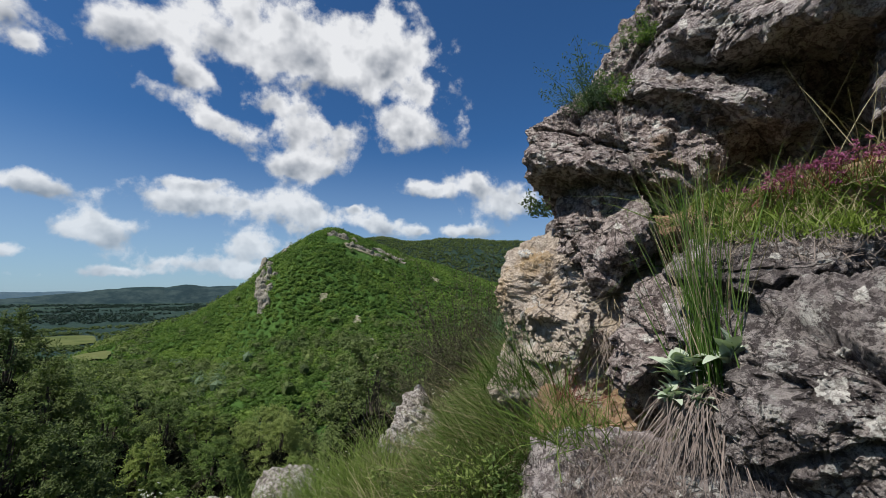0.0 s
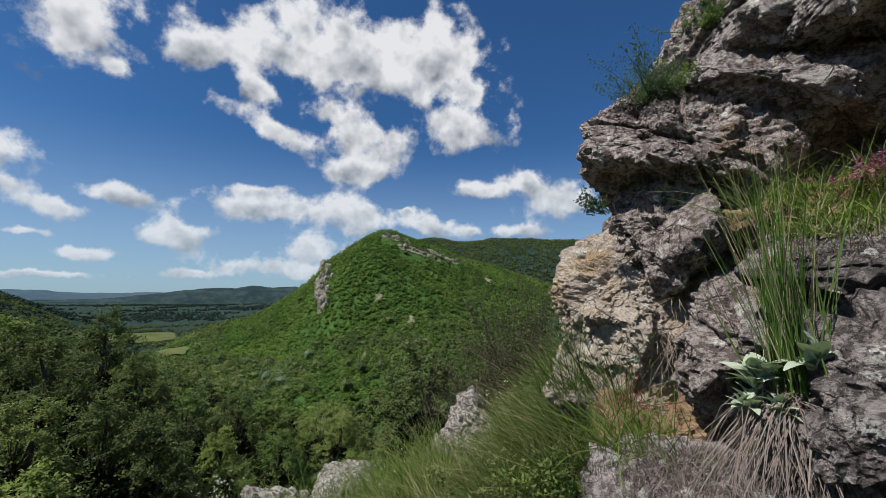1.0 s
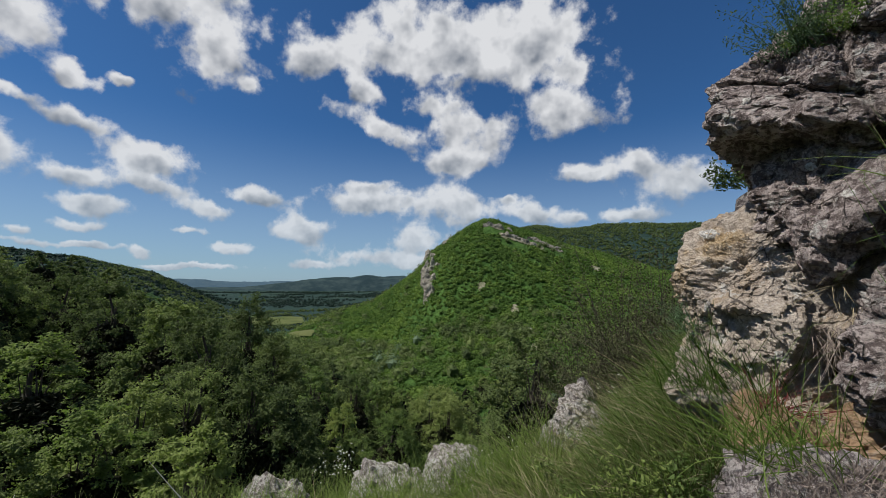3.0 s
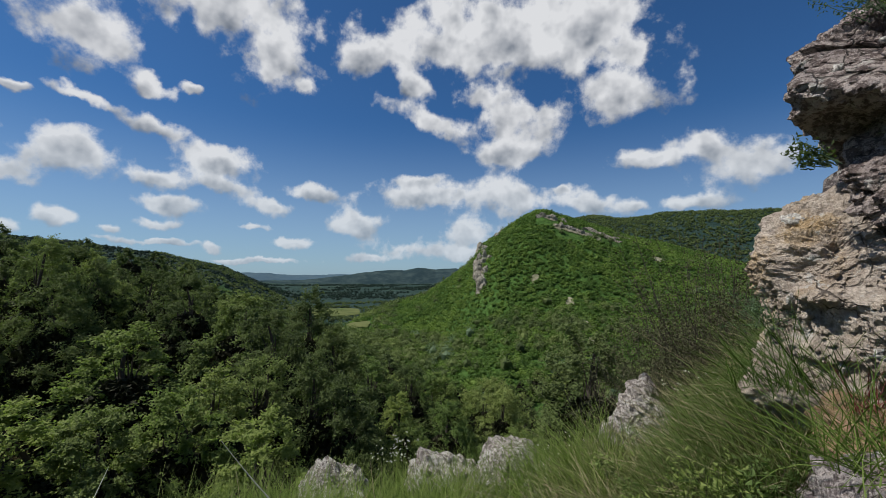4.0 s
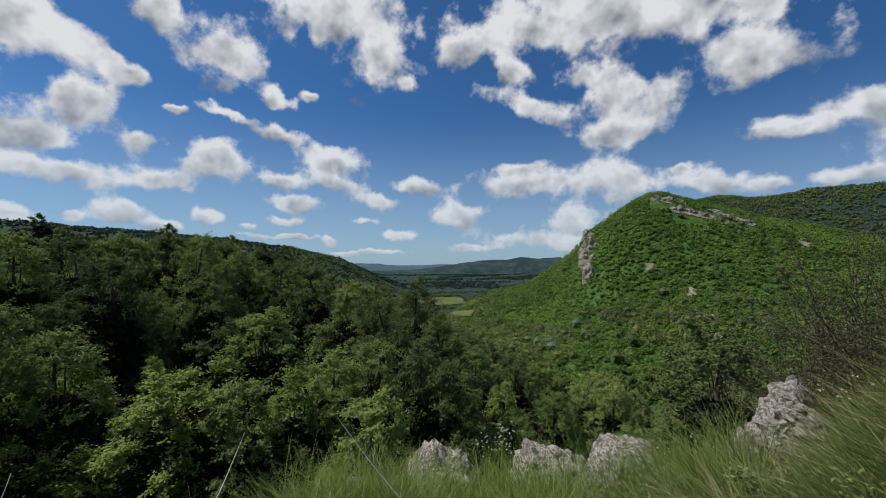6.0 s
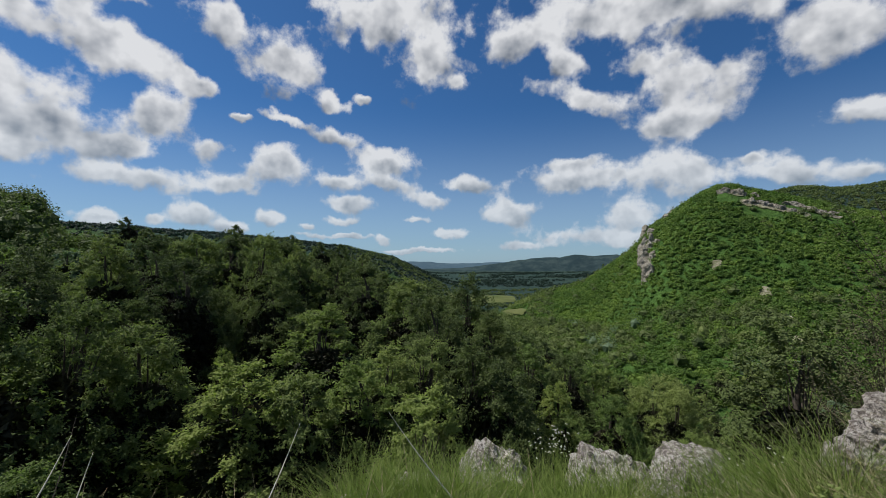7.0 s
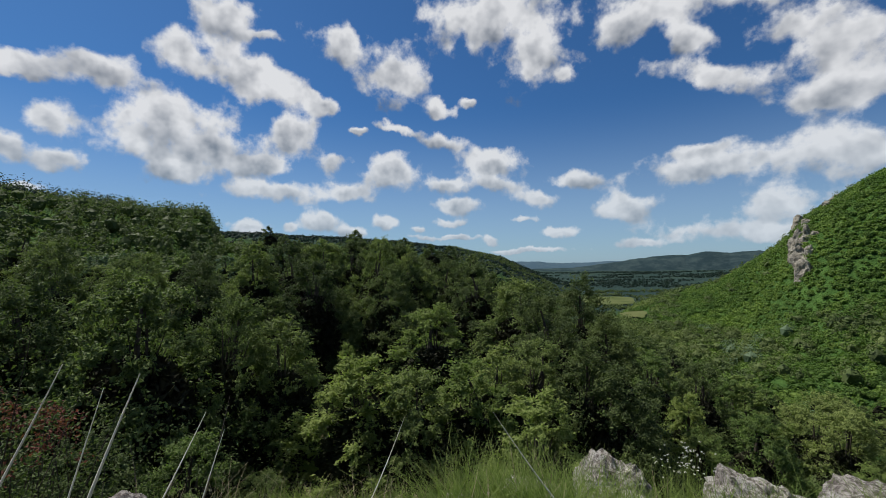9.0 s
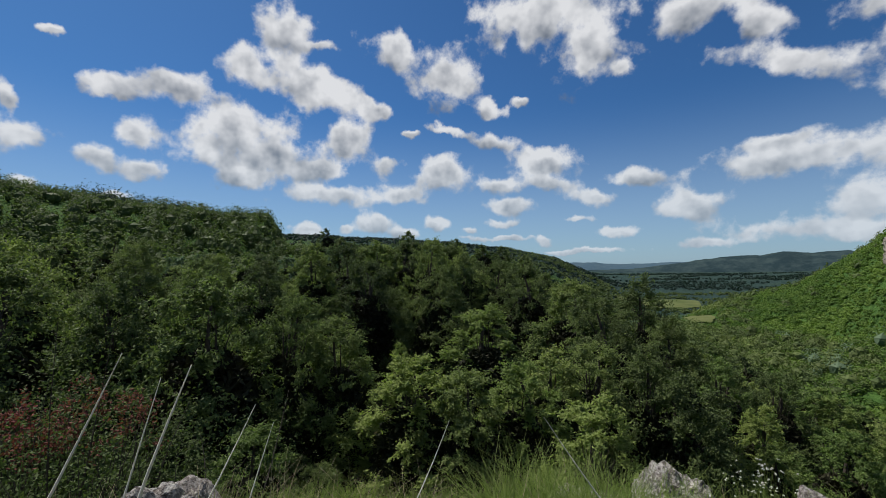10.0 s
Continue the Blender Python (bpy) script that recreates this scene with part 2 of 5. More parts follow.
def rock_material(name, pale, mid, dark, ochre, ochre_share, lichen, size=1.0, worn=1.0):
    """Weathered limestone: mottled greys, ochre stains, lichen crusts, black weathering, fissures and pits."""
    n = Nodes(name)
    n.size = size
    big, fine = n.noise(3.1, 7, 0.65, distort=0.5), n.noise(30, 9, 0.74)
    grain, pits = n.noise(130, 6, 0.75), n.noise(52, 7, 0.7, offset=3.0)
    col = n.mix(n.ramp(big, 0.36, 0.64), mid, pale)
    col = n.mix(n.ramp(fine, 0.45, 0.55, 1.0 - worn, 0.95), dark, col)
    col = n.mix(n.ramp(n.noise(1.9, 6, 0.65, offset=4.0), 0.62 - 0.3 * ochre_share, 0.76 - 0.3 * ochre_share, 0.0, 0.8), col, ochre)
    # crusts of pale lichen, black weathering, light chips and dark pits
    col = n.mix(n.ramp(n.noise(9.0, 9, 0.75, offset=9.0), 0.64 - 0.1 * lichen, 0.67 - 0.1 * lichen, 0.0, 0.8), col, (0.60, 0.585, 0.55))
    col = n.mix(n.ramp(n.noise(6.0, 9, 0.74, offset=15.0, squash=(1, 1, 0.6)), 0.54, 0.62, 0.0, 0.58 * worn), col, (0.075, 0.063, 0.061))
    col = n.mix(n.ramp(pits, 0.58, 0.64, 0.0, 0.75), col, pale)
    col = n.mix(n.ramp(n.noise(70, 6, 0.72, offset=21.0), 0.55, 0.63, 0.0, 0.70 * worn), col, (0.065, 0.055, 0.053))
    col = n.mix(n.ramp(grain, 0.35, 0.65, 0.0, 0.2), col, (0.10, 0.085, 0.08))
    # thin open fissures between broken blocks, wandering and dying out
    bent = n.t.nodes.new("ShaderNodeVectorMath")
    bent.operation = "MULTIPLY_ADD"
    stir_by = n.t.nodes.new("ShaderNodeTexNoise")
    stir_by.inputs["Scale"].default_value, stir_by.inputs["Detail"].default_value = 7.0 / size, 5.0
    n.put(n.pos, stir_by.inputs["Vector"]), n.put(stir_by.outputs["Color"], bent.inputs[0]), n.put(n.pos, bent.inputs[2])
    bent.inputs[1].default_value = (0.16 * size, 0.16 * size, 0.10 * size)
    web = n.t.nodes.new("ShaderNodeTexVoronoi")
    web.feature = "DISTANCE_TO_EDGE"
    web.inputs["Scale"].default_value = 6.5 / size
    n.put(bent.outputs[0], web.inputs["Vector"])
    open_share = n.ramp(n.noise(4.0, 4, 0.6, offset=27.0), 0.46, 0.60)
    fissure = n.math("MULTIPLY", n.ramp(web.outputs["Distance"], 0.006, 0.035, 1.0, 0.0), open_share)
    col = n.mix(n.math("MULTIPLY", fissure, 0.8), col, (0.05, 0.042, 0.038))
    h = n.math("ADD", n.math("MULTIPLY", fine, 0.8), n.math("ADD", n.math("MULTIPLY", grain, 0.25), n.math("MULTIPLY", pits, 0.4)))
    h = n.math("SUBTRACT", h, n.math("MULTIPLY", fissure, 0.5))
    return n.done(col, 0.9, n.bump(h, 1.0, (0.026 + 0.026 * worn) * size), specular=0.15)


ROCK = rock_material("limestone_grey", (0.686, 0.627, 0.607), (0.462, 0.409, 0.403), (0.198, 0.165, 0.165), (0.36, 0.25, 0.15), 0.05, 0.85)
ROCK_WARM = rock_material("limestone_ochre", (0.66, 0.58, 0.50), (0.48, 0.40, 0.325), (0.215, 0.168, 0.135), (0.50, 0.34, 0.15), 0.42, 0.6, worn=0.45)
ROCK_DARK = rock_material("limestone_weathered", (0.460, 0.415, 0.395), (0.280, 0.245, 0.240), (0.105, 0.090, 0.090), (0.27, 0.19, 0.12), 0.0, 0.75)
ROCK_PALE = rock_material("limestone_pale", (0.60, 0.565, 0.525), (0.41, 0.375, 0.345), (0.165, 0.143, 0.130), (0.42, 0.32, 0.24), 0.1, 1.1)
ROCK_BROWN = rock_material("limestone_brown", (0.64, 0.555, 0.525), (0.43, 0.365, 0.345), (0.165, 0.130, 0.124), (0.40, 0.28, 0.18), 0.05, 0.7)
CLIFF = rock_material("limestone_cliff", (0.540, 0.506, 0.443), (0.380, 0.351, 0.293), (0.149, 0.138, 0.103), (0.36, 0.31, 0.20), 0.1, 0.0, 12.0)

LEAF = leaf_material("broadleaf_green", (0.060, 0.086, 0.033), (0.185, 0.245, 0.084), (0.240, 0.290, 0.094))
# pines, and far forest with distance haze put into its bluish green
LEAF_HAZE_PINE = leaf_material("haze_and_pine_green", (0.014, 0.030, 0.027), (0.024, 0.044, 0.038), (0.031, 0.053, 0.044), patch=0.006)
LEAF_DARK = leaf_material("oak_green", (0.044, 0.064, 0.027), (0.104, 0.144, 0.054), (0.142, 0.178, 0.064))
# darker copy of the oak green; the backlit shoulder's shade is in it
LEAF_SHADE = leaf_material("shaded_leaf_green", (0.034, 0.054, 0.020), (0.072, 0.106, 0.038), (0.096, 0.130, 0.046), patch=0.03)
LEAF_LIME = leaf_material("young_green", (0.100, 0.155, 0.052), (0.200, 0.275, 0.088), (0.270, 0.320, 0.100), through_share=0.5)
LEAF_GREY = leaf_material("willow_green", (0.075, 0.120, 0.068), (0.128, 0.188, 0.112), (0.150, 0.210, 0.128))
LEAF_WOOD = leaf_material("hillside_green", (0.057, 0.107, 0.025), (0.146, 0.236, 0.051), (0.204, 0.287, 0.065), patch=0.014, cell=0.20, through_share=0.42)
LEAF_RED = leaf_material("smoke_bush_red", (0.13, 0.032, 0.034), (0.22, 0.060, 0.062), (0.16, 0.070, 0.05))
GRASS = leaf_material("meadow_grass", (0.074, 0.128, 0.024), (0.165, 0.235, 0.058), (0.210, 0.250, 0.078), patch=1.6, through_share=0.4)
GRASS_TALL = leaf_material("tall_grass", (0.077, 0.147, 0.034), (0.152, 0.241, 0.062), (0.205, 0.264, 0.095), patch=2.5, through_share=0.4)
BANK_GREEN = leaf_material("bank_blade_green", (0.040, 0.074, 0.016), (0.092, 0.145, 0.036), (0.125, 0.162, 0.050), patch=3.0, through_share=0.38)
# darker grass for the bank, its backlit dimness put into the colour
BANK_BACKLIT = leaf_material("backlit_bank_green", (0.036, 0.056, 0.015), (0.085, 0.112, 0.033), (0.118, 0.108, 0.050), patch=3.5, through_share=0.35)
STALK = leaf_material("bleached_stalk", (0.70, 0.67, 0.60), (0.80, 0.77, 0.70), (0.78, 0.75, 0.66), patch=3.0, through_share=0.1)
BROWN = leaf_material("brown_dry_twigs", (0.046, 0.042, 0.026), (0.096, 0.086, 0.054), (0.066, 0.074, 0.032), patch=2.0, through_share=0.1)
STRAW = leaf_material("dry_straw", (0.20, 0.16, 0.11), (0.36, 0.30, 0.21), (0.30, 0.27, 0.16), patch=3.0, through_share=0.15)
THATCH = leaf_material("grey_dead_leaves", (0.13, 0.105, 0.095), (0.33, 0.275, 0.245), (0.24, 0.20, 0.175), patch=4.0, through_share=0.05)
FELT = leaf_material("felted_silver_green", (0.25, 0.31, 0.235), (0.38, 0.44, 0.345), (0.41, 0.47, 0.365), rough=0.9, patch=6.0, through_share=0.2)
SEDUM = leaf_material("stonecrop_green", (0.090, 0.155, 0.030), (0.170, 0.245, 0.052), (0.225, 0.260, 0.062), patch=5.0)
PURPLE = leaf_material("thyme_purple", (0.204, 0.051, 0.136), (0.408, 0.145, 0.297), (0.306, 0.102, 0.196), patch=8.0)
YELLOW = leaf_material("yellow_petals", (0.62, 0.48, 0.03), (0.75, 0.60, 0.05), (0.7, 0.55, 0.05))
WHITE = leaf_material("white_petals", (0.62, 0.62, 0.56), (0.78, 0.78, 0.72), (0.7, 0.7, 0.62))


def bark():
    n = Nodes("grey_bark")
    f = n.noise(14, 6, 0.65, squash=(1, 1, 0.25))
    return n.done(n.mix(f, (0.032, 0.027, 0.022), (0.085, 0.070, 0.056)), 0.9, n.bump(f, 0.8, 0.03))


BARK = bark()
# shade inside the tree crowns, put into the colour of their inner quads
HEART_SHADE = leaf_material("crown_heart_shade", (0.018, 0.018, 0.011), (0.036, 0.036, 0.020), (0.026, 0.032, 0.014), through_share=0.1)


def ground_material():
    """Turf and leaf litter near by; woods and meadows with their mottling farther off, the farthest tinted with haze.
    """
    n = Nodes("hill_ground")
    wood = n.mix(n.ramp(n.noise(0.11, 8, 0.75), 0.35, 0.65), (0.034, 0.074, 0.018), (0.060, 0.118, 0.028))
    # far woodland tone, blue and dark from haze worked into the colour
    hazed = n.mix(n.ramp(n.noise(0.035, 8, 0.78), 0.38, 0.62), (0.017, 0.035, 0.031), (0.027, 0.049, 0.041))
    hazed = n.mix(n.ramp(n.noise(0.0045, 5, 0.6, offset=2.0), 0.50, 0.60, 0.0, 0.4), hazed, (0.036, 0.058, 0.036))
    fine = n.noise(3.0, 8, 0.7)
    turf = n.mix(fine, (0.050, 0.045, 0.026), (0.105, 0.115, 0.040))
    litter = n.mix(n.noise(9.0, 8, 0.7), (0.030, 0.026, 0.016), (0.075, 0.075, 0.030))
    far2 = n.t.nodes.new("ShaderNodeVectorMath")
    far2.operation = "LENGTH"
    n.t.links.new(n.pos, far2.inputs[0])
    dist = far2.outputs["Value"]
    col = n.mix(n.ramp(dist, 4.5, 9.0), turf, litter)
    col = n.mix(n.ramp(dist, 40.0, 110.0), col, wood)
    col = n.mix(n.ramp(dist, 470.0, 640.0), col, hazed)
    h = n.math("ADD", n.math("MULTIPLY", n.noise(0.16, 6, 0.7), 6.0), n.math("MULTIPLY", fine, 0.05))
    return n.done(col, 0.95, n.bump(h, 0.7, 1.0), specular=0.05)


GROUND = ground_material()


def soil_material():
    n = Nodes("ochre_soil")
    f, g = n.noise(8, 8, 0.7), n.noise(45, 6, 0.7)
    col = n.mix(f, (0.20, 0.125, 0.075), (0.36, 0.255, 0.16))
    col = n.mix(n.ramp(g, 0.45, 0.65, 0.0, 0.6), col, (0.30, 0.24, 0.18))
    return n.done(col, 0.95, n.bump(n.math("ADD", f, g), 0.8, 0.03), specular=0.1)


SOIL = soil_material()


def plain_leafy(name, a, b, scale):
    n = Nodes(name)
    f = n.noise(scale, 7, 0.7)
    return n.done(n.mix(n.ramp(f, 0.35, 0.65), a, b), 0.95, n.bump(f, 0.6, 1.5), specular=0.05)


MEADOW = plain_leafy("hay_meadow", (0.062, 0.082, 0.027), (0.098, 0.110, 0.042), 0.03)
SCREE = plain_leafy("limestone_scree", (0.085, 0.095, 0.045), (0.25, 0.235, 0.18), 0.5)


# ---- building helpers ----
def hashed(ix, iy, iz, seed):
    h = (ix.astype(np.int64) * 374761393 + iy.astype(np.int64) * 668265263 + iz.astype(np.int64) * 2147483647 + seed * 974711) & 0x7FFFFFFF
    h = ((h ^ (h >> 13)) * 1274126177) & 0x7FFFFFFF
    return ((h ^ (h >> 16)) & 0xFFFF) / 65535.0 * 2 - 1


def vnoise(p, seed=0):
    """Smooth value noise in [-1, 1] at the rows of p."""
    i = np.floor(p).astype(np.int64)
    f = p - i
    f = f * f * f * (f * (f * 6 - 15) + 10)
    out = 0
    for dx in (0, 1):
        for dy in (0, 1):
            for dz in (0, 1):
                w = (f[:, 0] if dx else 1 - f[:, 0]) * (f[:, 1] if dy else 1 - f[:, 1]) * (f[:, 2] if dz else 1 - f[:, 2])
                out = out + w * hashed(i[:, 0] + dx, i[:, 1] + dy, i[:, 2] + dz, seed)
    return out


def fbm(p, octaves=5, seed=0, gain=0.5, ridged=False):
    total, amp = np.zeros(len(p)), 1.0
    for o in range(octaves):
        v = vnoise(p * 2.03**o + 17.3 * o, seed + o)
        total += amp * ((1 - 2 * np.abs(v)) if ridged else v)
        amp *= gain
    return total


def mesh_of(name, verts, faces, material, smooth=False):
    """A mesh from an (n, 3) array and an (m, k) array of equal polygons."""
    verts, faces = np.asarray(verts, np.float32), np.asarray(faces, np.int32)
    me = bpy.data.meshes.new(name)
    k = faces.shape[1]
    me.vertices.add(len(verts)), me.loops.add(faces.size), me.polygons.add(len(faces))
    me.vertices.foreach_set("co", verts.ravel())
    me.loops.foreach_set("vertex_index", faces.ravel())
    me.polygons.foreach_set("loop_start", np.arange(0, faces.size, k, dtype=np.int32))
    me.polygons.foreach_set("use_smooth", np.full(len(faces), smooth))
    me.update(calc_edges=True)
    me.materials.append(material)
    return me


# parts of countless pieces too small to pick apart
FINE = ("blade_tuft", "stem_bundle", "dead_leaf_skirt", "blossom", "foliage")


def part(name, me, parent, label=""):
    ob = new(name, me)
    ob.parent = parent
    return tagged(ob, label, kind="stuff" if name in FINE else "")


def thing(name, label, category, at=(0, 0, 0), group="", me=None, kind=""):
    ob = new(name, me)
    ob.location = at
    return tagged(ob, label, category, group, kind)


def unit(v):
    return v / np.maximum(np.linalg.norm(v, axis=-1, keepdims=True), 1e-9)


def leaf_quads(centres, normals, size, rng, slim=0.55, fold=0.18):
    """Pointed leaves: one four-cornered blade at each centre, turned at random about its normal."""
    n = len(centres)
    normals = unit(normals)
    a = unit(np.cross(normals, unit(rng.normal(size=(n, 3)))))
    b = np.cross(normals, a)
    s = (size * rng.uniform(0.6, 1.35, n))[:, None]
    dip = normals * s * fold
    v = np.stack([centres - a * s * 0.5, centres + b * s * slim * 0.5 - dip, centres + a * s * 0.5, centres - b * s * slim * 0.5 - dip], 1)
    return v.reshape(-1, 3), np.arange(4 * n).reshape(n, 4)


def blades(base, lean, length, width, rng, bend=0.6, segs=4):
    """Grass blades: tapered strips that start upright along lean and bow over."""
    n = len(base)
    side = unit(np.cross(lean, rng.normal(size=(n, 3))))
    droop = unit(np.cross(side, lean)) * rng.choice([-1, 1], n)[:, None]
    droop[:, 2] = -np.abs(droop[:, 2])
    s = np.linspace(0, 1, segs + 1)
    curve = rng.uniform(0.15, 1.0, n) * bend
    mid = base[:, None] + (lean * length[:, None])[:, None] * s[None, :, None] + (droop * (length * curve)[:, None])[:, None] * (s**2.2)[None, :, None]
    w = (width[:, None] * (1 - s**1.6)[None] + 0.0004)[..., None] * side[:, None]
    v = np.stack([mid - w, mid + w], 2).reshape(-1, 3)
    row = 2 * (segs + 1)
    k = np.arange(segs)[None] * 2 + np.arange(n)[:, None] * row
    f = np.stack([k, k + 1, k + 3, k + 2], -1).reshape(-1, 4)
    return v, f


def tube(points, radii, sides=6):
    """A tapered tube round a line of points."""
    pts = np.asarray(points, float)
    d = unit(np.gradient(pts, axis=0))
    u = unit(np.cross(d, np.array([0.31, 0.87, 0.22])))
    w = np.cross(d, u)
    a = np.linspace(0, 2 * np.pi, sides, endpoint=False)
    v = pts[:, None] + np.asarray(radii)[:, None, None] * (np.cos(a)[None, :, None] * u[:, None] + np.sin(a)[None, :, None] * w[:, None])
    i, j = np.meshgrid(np.arange(len(pts) - 1), np.arange(sides), indexing="ij")
    k = (j + 1) % sides
    f = np.stack([i * sides + j, i * sides + k, (i + 1) * sides + k, (i + 1) * sides + j], -1).reshape(-1, 4)
    return v.reshape(-1, 3), f


def joined(pieces):
    vs, fs, n = [], [], 0
    for v, f in pieces:
        vs.append(v), fs.append(f + n)
        n += len(v)
    return np.concatenate(vs), np.concatenate(fs)


# ---- the land: one sheet from the ledge to the horizon ----
# Lines round the standpoint, from near to far: (bearing, level distance, elevation), in degrees and metres.
LINES = [
    [(-180, 0.05, -88), (180, 0.05, -88)],
    [(-180, 0.7, -64), (180, 0.7, -64)],
    [(-180, 2.0, -36), (-118, 2.0, -37), (-20, 2.0, -37), (-8, 2.0, -31), (2, 2.0, -26), (12, 1.9, -22), (25, 1.9, -17), (45, 1.9, -6), (90, 2.0, 0), (180, 2.0, -36)],
    [(-180, 4.5, -25), (-118, 4.3, -25), (-83, 4.4, -28), (-54, 4.2, -29), (-33, 3.9, -28), (-18, 3.6, -27), (-9, 3.5, -23), (-2, 3.4, -18), (5, 3.3, -13),
     (14, 3.4, -6), (30, 3.8, 8), (50, 4.5, 16), (100, 5, 16), (150, 5, -5), (180, 4.5, -25)],
    [(-180, 9, -25), (-118, 9, -33), (-60, 9.5, -38), (-45, 11, -42), (-20, 12, -45), (0, 11, -44), (8, 9, -36), (16, 7, 0), (35, 8, 16), (100, 9, 18), (150, 9, 0), (180, 9, -25)],
    [(-180, 25, -14), (-118, 24, -16), (-90, 25, -18), (-62, 25, -19.5), (-52, 26, -21), (-40, 30, -26), (-25, 34, -30), (5, 34, -30), (14, 24, -12), (40, 20, 14), (120, 20, 12), (180, 25, -14)],
    [(-180, 48, -6), (-118, 46, -6), (-90, 46, -7.5), (-75, 48, -8), (-62, 46, -10), (-52, 44, -13), (-40, 60, -18), (-28, 100, -20), (-10, 110, -19.5), (6, 100, -19), (15, 60, -10), (40, 50, 12), (120, 50, 10), (180, 48, -6)],
    [(-180, 90, 0), (-118, 88, 0.5), (-100, 86, -1.0), (-88, 84, -1.4), (-75, 80, -0.8), (-62, 74, -2.4), (-52, 72, -8), (-44, 90, -11.5), (-36, 190, -12), (-28, 230, -10), (-20, 205, -6.5), (-10, 200, -5.5),
     (5, 200, -7), (15, 150, -4), (40, 90, 10), (120, 90, 8), (180, 90, 0)],
    [(-180, 165, 5), (-118, 165, 7.3), (-105, 160, 6.4), (-91.6, 150, 6.4), (-90.2, 140, 2.2), (-75, 115, -1.0), (-62, 110, -2.6), (-52, 120, -7.5), (-45, 190, -9), (-38, 430, -5.2), (-30, 460, -2.3), (-25.6, 400, 0.4), (-23.6, 345, 2.2),
     (-22.5, 335, 4.0), (-19.3, 355, 6.3), (-14.6, 385, 8.7), (-10, 400, 6.9), (-2, 430, 4.2), (8, 460, 1.2), (20, 400, 1), (60, 200, 10), (120, 180, 8), (180, 165, 5)],
    [(-180, 260, 1), (-118, 270, 2), (-91, 260, 0.5), (-75, 260, -3.5), (-55, 300, -5.8), (-44, 430, -7.4), (-36, 620, -5.6), (-27, 640, -3.5), (-20, 520, 1), (-13, 520, 5.5), (-5, 560, 3.5), (8, 600, 0.5), (30, 500, 3), (120, 400, 5), (180, 260, 1)],
    [(-180, 1100, 4), (-105, 1200, 3.4), (-88, 1250, 3.4), (-76, 1250, 3.1), (-68, 1300, 2.7), (-61, 1350, 2.0), (-55, 1400, 0.9), (-50, 1300, -1.3), (-46, 1000, -3.7), (-38, 1000, -3.6), (-28, 1000, -3.0), (-20, 900, 1.5),
     (-13, 830, 6.8), (-8, 830, 7.7), (-4.5, 830, 7.0), (0, 830, 7.7), (9, 830, 7.4), (30, 800, 5), (120, 900, 5), (180, 1100, 4)],
    [(-180, 1900, 1), (-60, 2000, 0.6), (-50, 1900, -1.6), (-36, 1900, -1.6), (-24, 1900, -1.3), (-10, 1700, 3), (60, 1700, 1), (180, 1900, 1)],
    [(-180, 2900, 0.2), (-60, 2900, 0.2), (-49, 2900, -0.9), (-24, 2900, -0.8), (-15, 2800, 0), (180, 2900, 0.2)],
    [(-180, 3600, -0.6), (180, 3600, -0.6)],
    [(-180, 4600, -0.5), (180, 4600, -0.5)],
]
AZS = np.concatenate([np.arange(-180, -124, 2.0), np.arange(-124, 16, 0.5), np.arange(16, 180.1, 2.0)])
RADII = np.concatenate([[0.05, 0.2, 0.4], np.geomspace(0.6, 4600, 190)])
GRID = np.zeros((len(AZS), len(RADII)))
for row, az in enumerate(AZS):
    rs, zs = [], []
    for line in LINES:
        a, r, e = np.array(line).T
        soft = np.array([-1.0, -0.4, 0.0, 0.4, 1.0]) * (0.4 if -95 < az < -19 else 1.0)
        rr, ee = np.interp(az + soft, a, r).mean(), np.interp(az + soft, a, e).mean()
        rs.append(rr), zs.append(EYE.z + rr * math.tan(radians(ee)))
    rs, zs = np.array(rs), np.array(zs)
    # monotone cubic from line to line over the logarithm of the distance
    x = np.log(rs)
    d = np.diff(zs) / np.diff(x)
    m = np.concatenate([[d[0]], np.where(d[1:] * d[:-1] > 0, 2 * d[1:] * d[:-1] / (d[1:] + d[:-1] + 1e-12), 0), [d[-1]]])
    q = np.log(RADII)
    k = np.clip(np.searchsorted(x, q) - 1, 0, len(x) - 2)
    h = x[k + 1] - x[k]
    t = np.clip((q - x[k]) / h, 0, 1)
    GRID[row] = (1 + 2 * t) * (1 - t) ** 2 * zs[k] + t * (1 - t) ** 2 * h * m[k] + t * t * (3 - 2 * t) * zs[k + 1] + t * t * (t - 1) * h * m[k + 1]
aa, rr = np.meshgrid(np.radians(AZS), RADII, indexing="ij")
LAND = np.stack([rr * np.sin(aa), rr * np.cos(aa), GRID], -1)
flat = LAND.reshape(-1, 3)
rough = fbm(np.stack([flat[:, 0], flat[:, 1], 0 * flat[:, 0]], 1) * 0.035, 5, 3) * np.clip(rr.ravel() - 30, 0, 120) * 0.016
rough += fbm(np.stack([flat[:, 0], flat[:, 1], 0 * flat[:, 0]], 1) * 1.3, 4, 8) * 0.10 * np.clip(rr.ravel() / 3, 0, 1)
GRID = GRID + rough.reshape(GRID.shape)
LAND[..., 2] = GRID


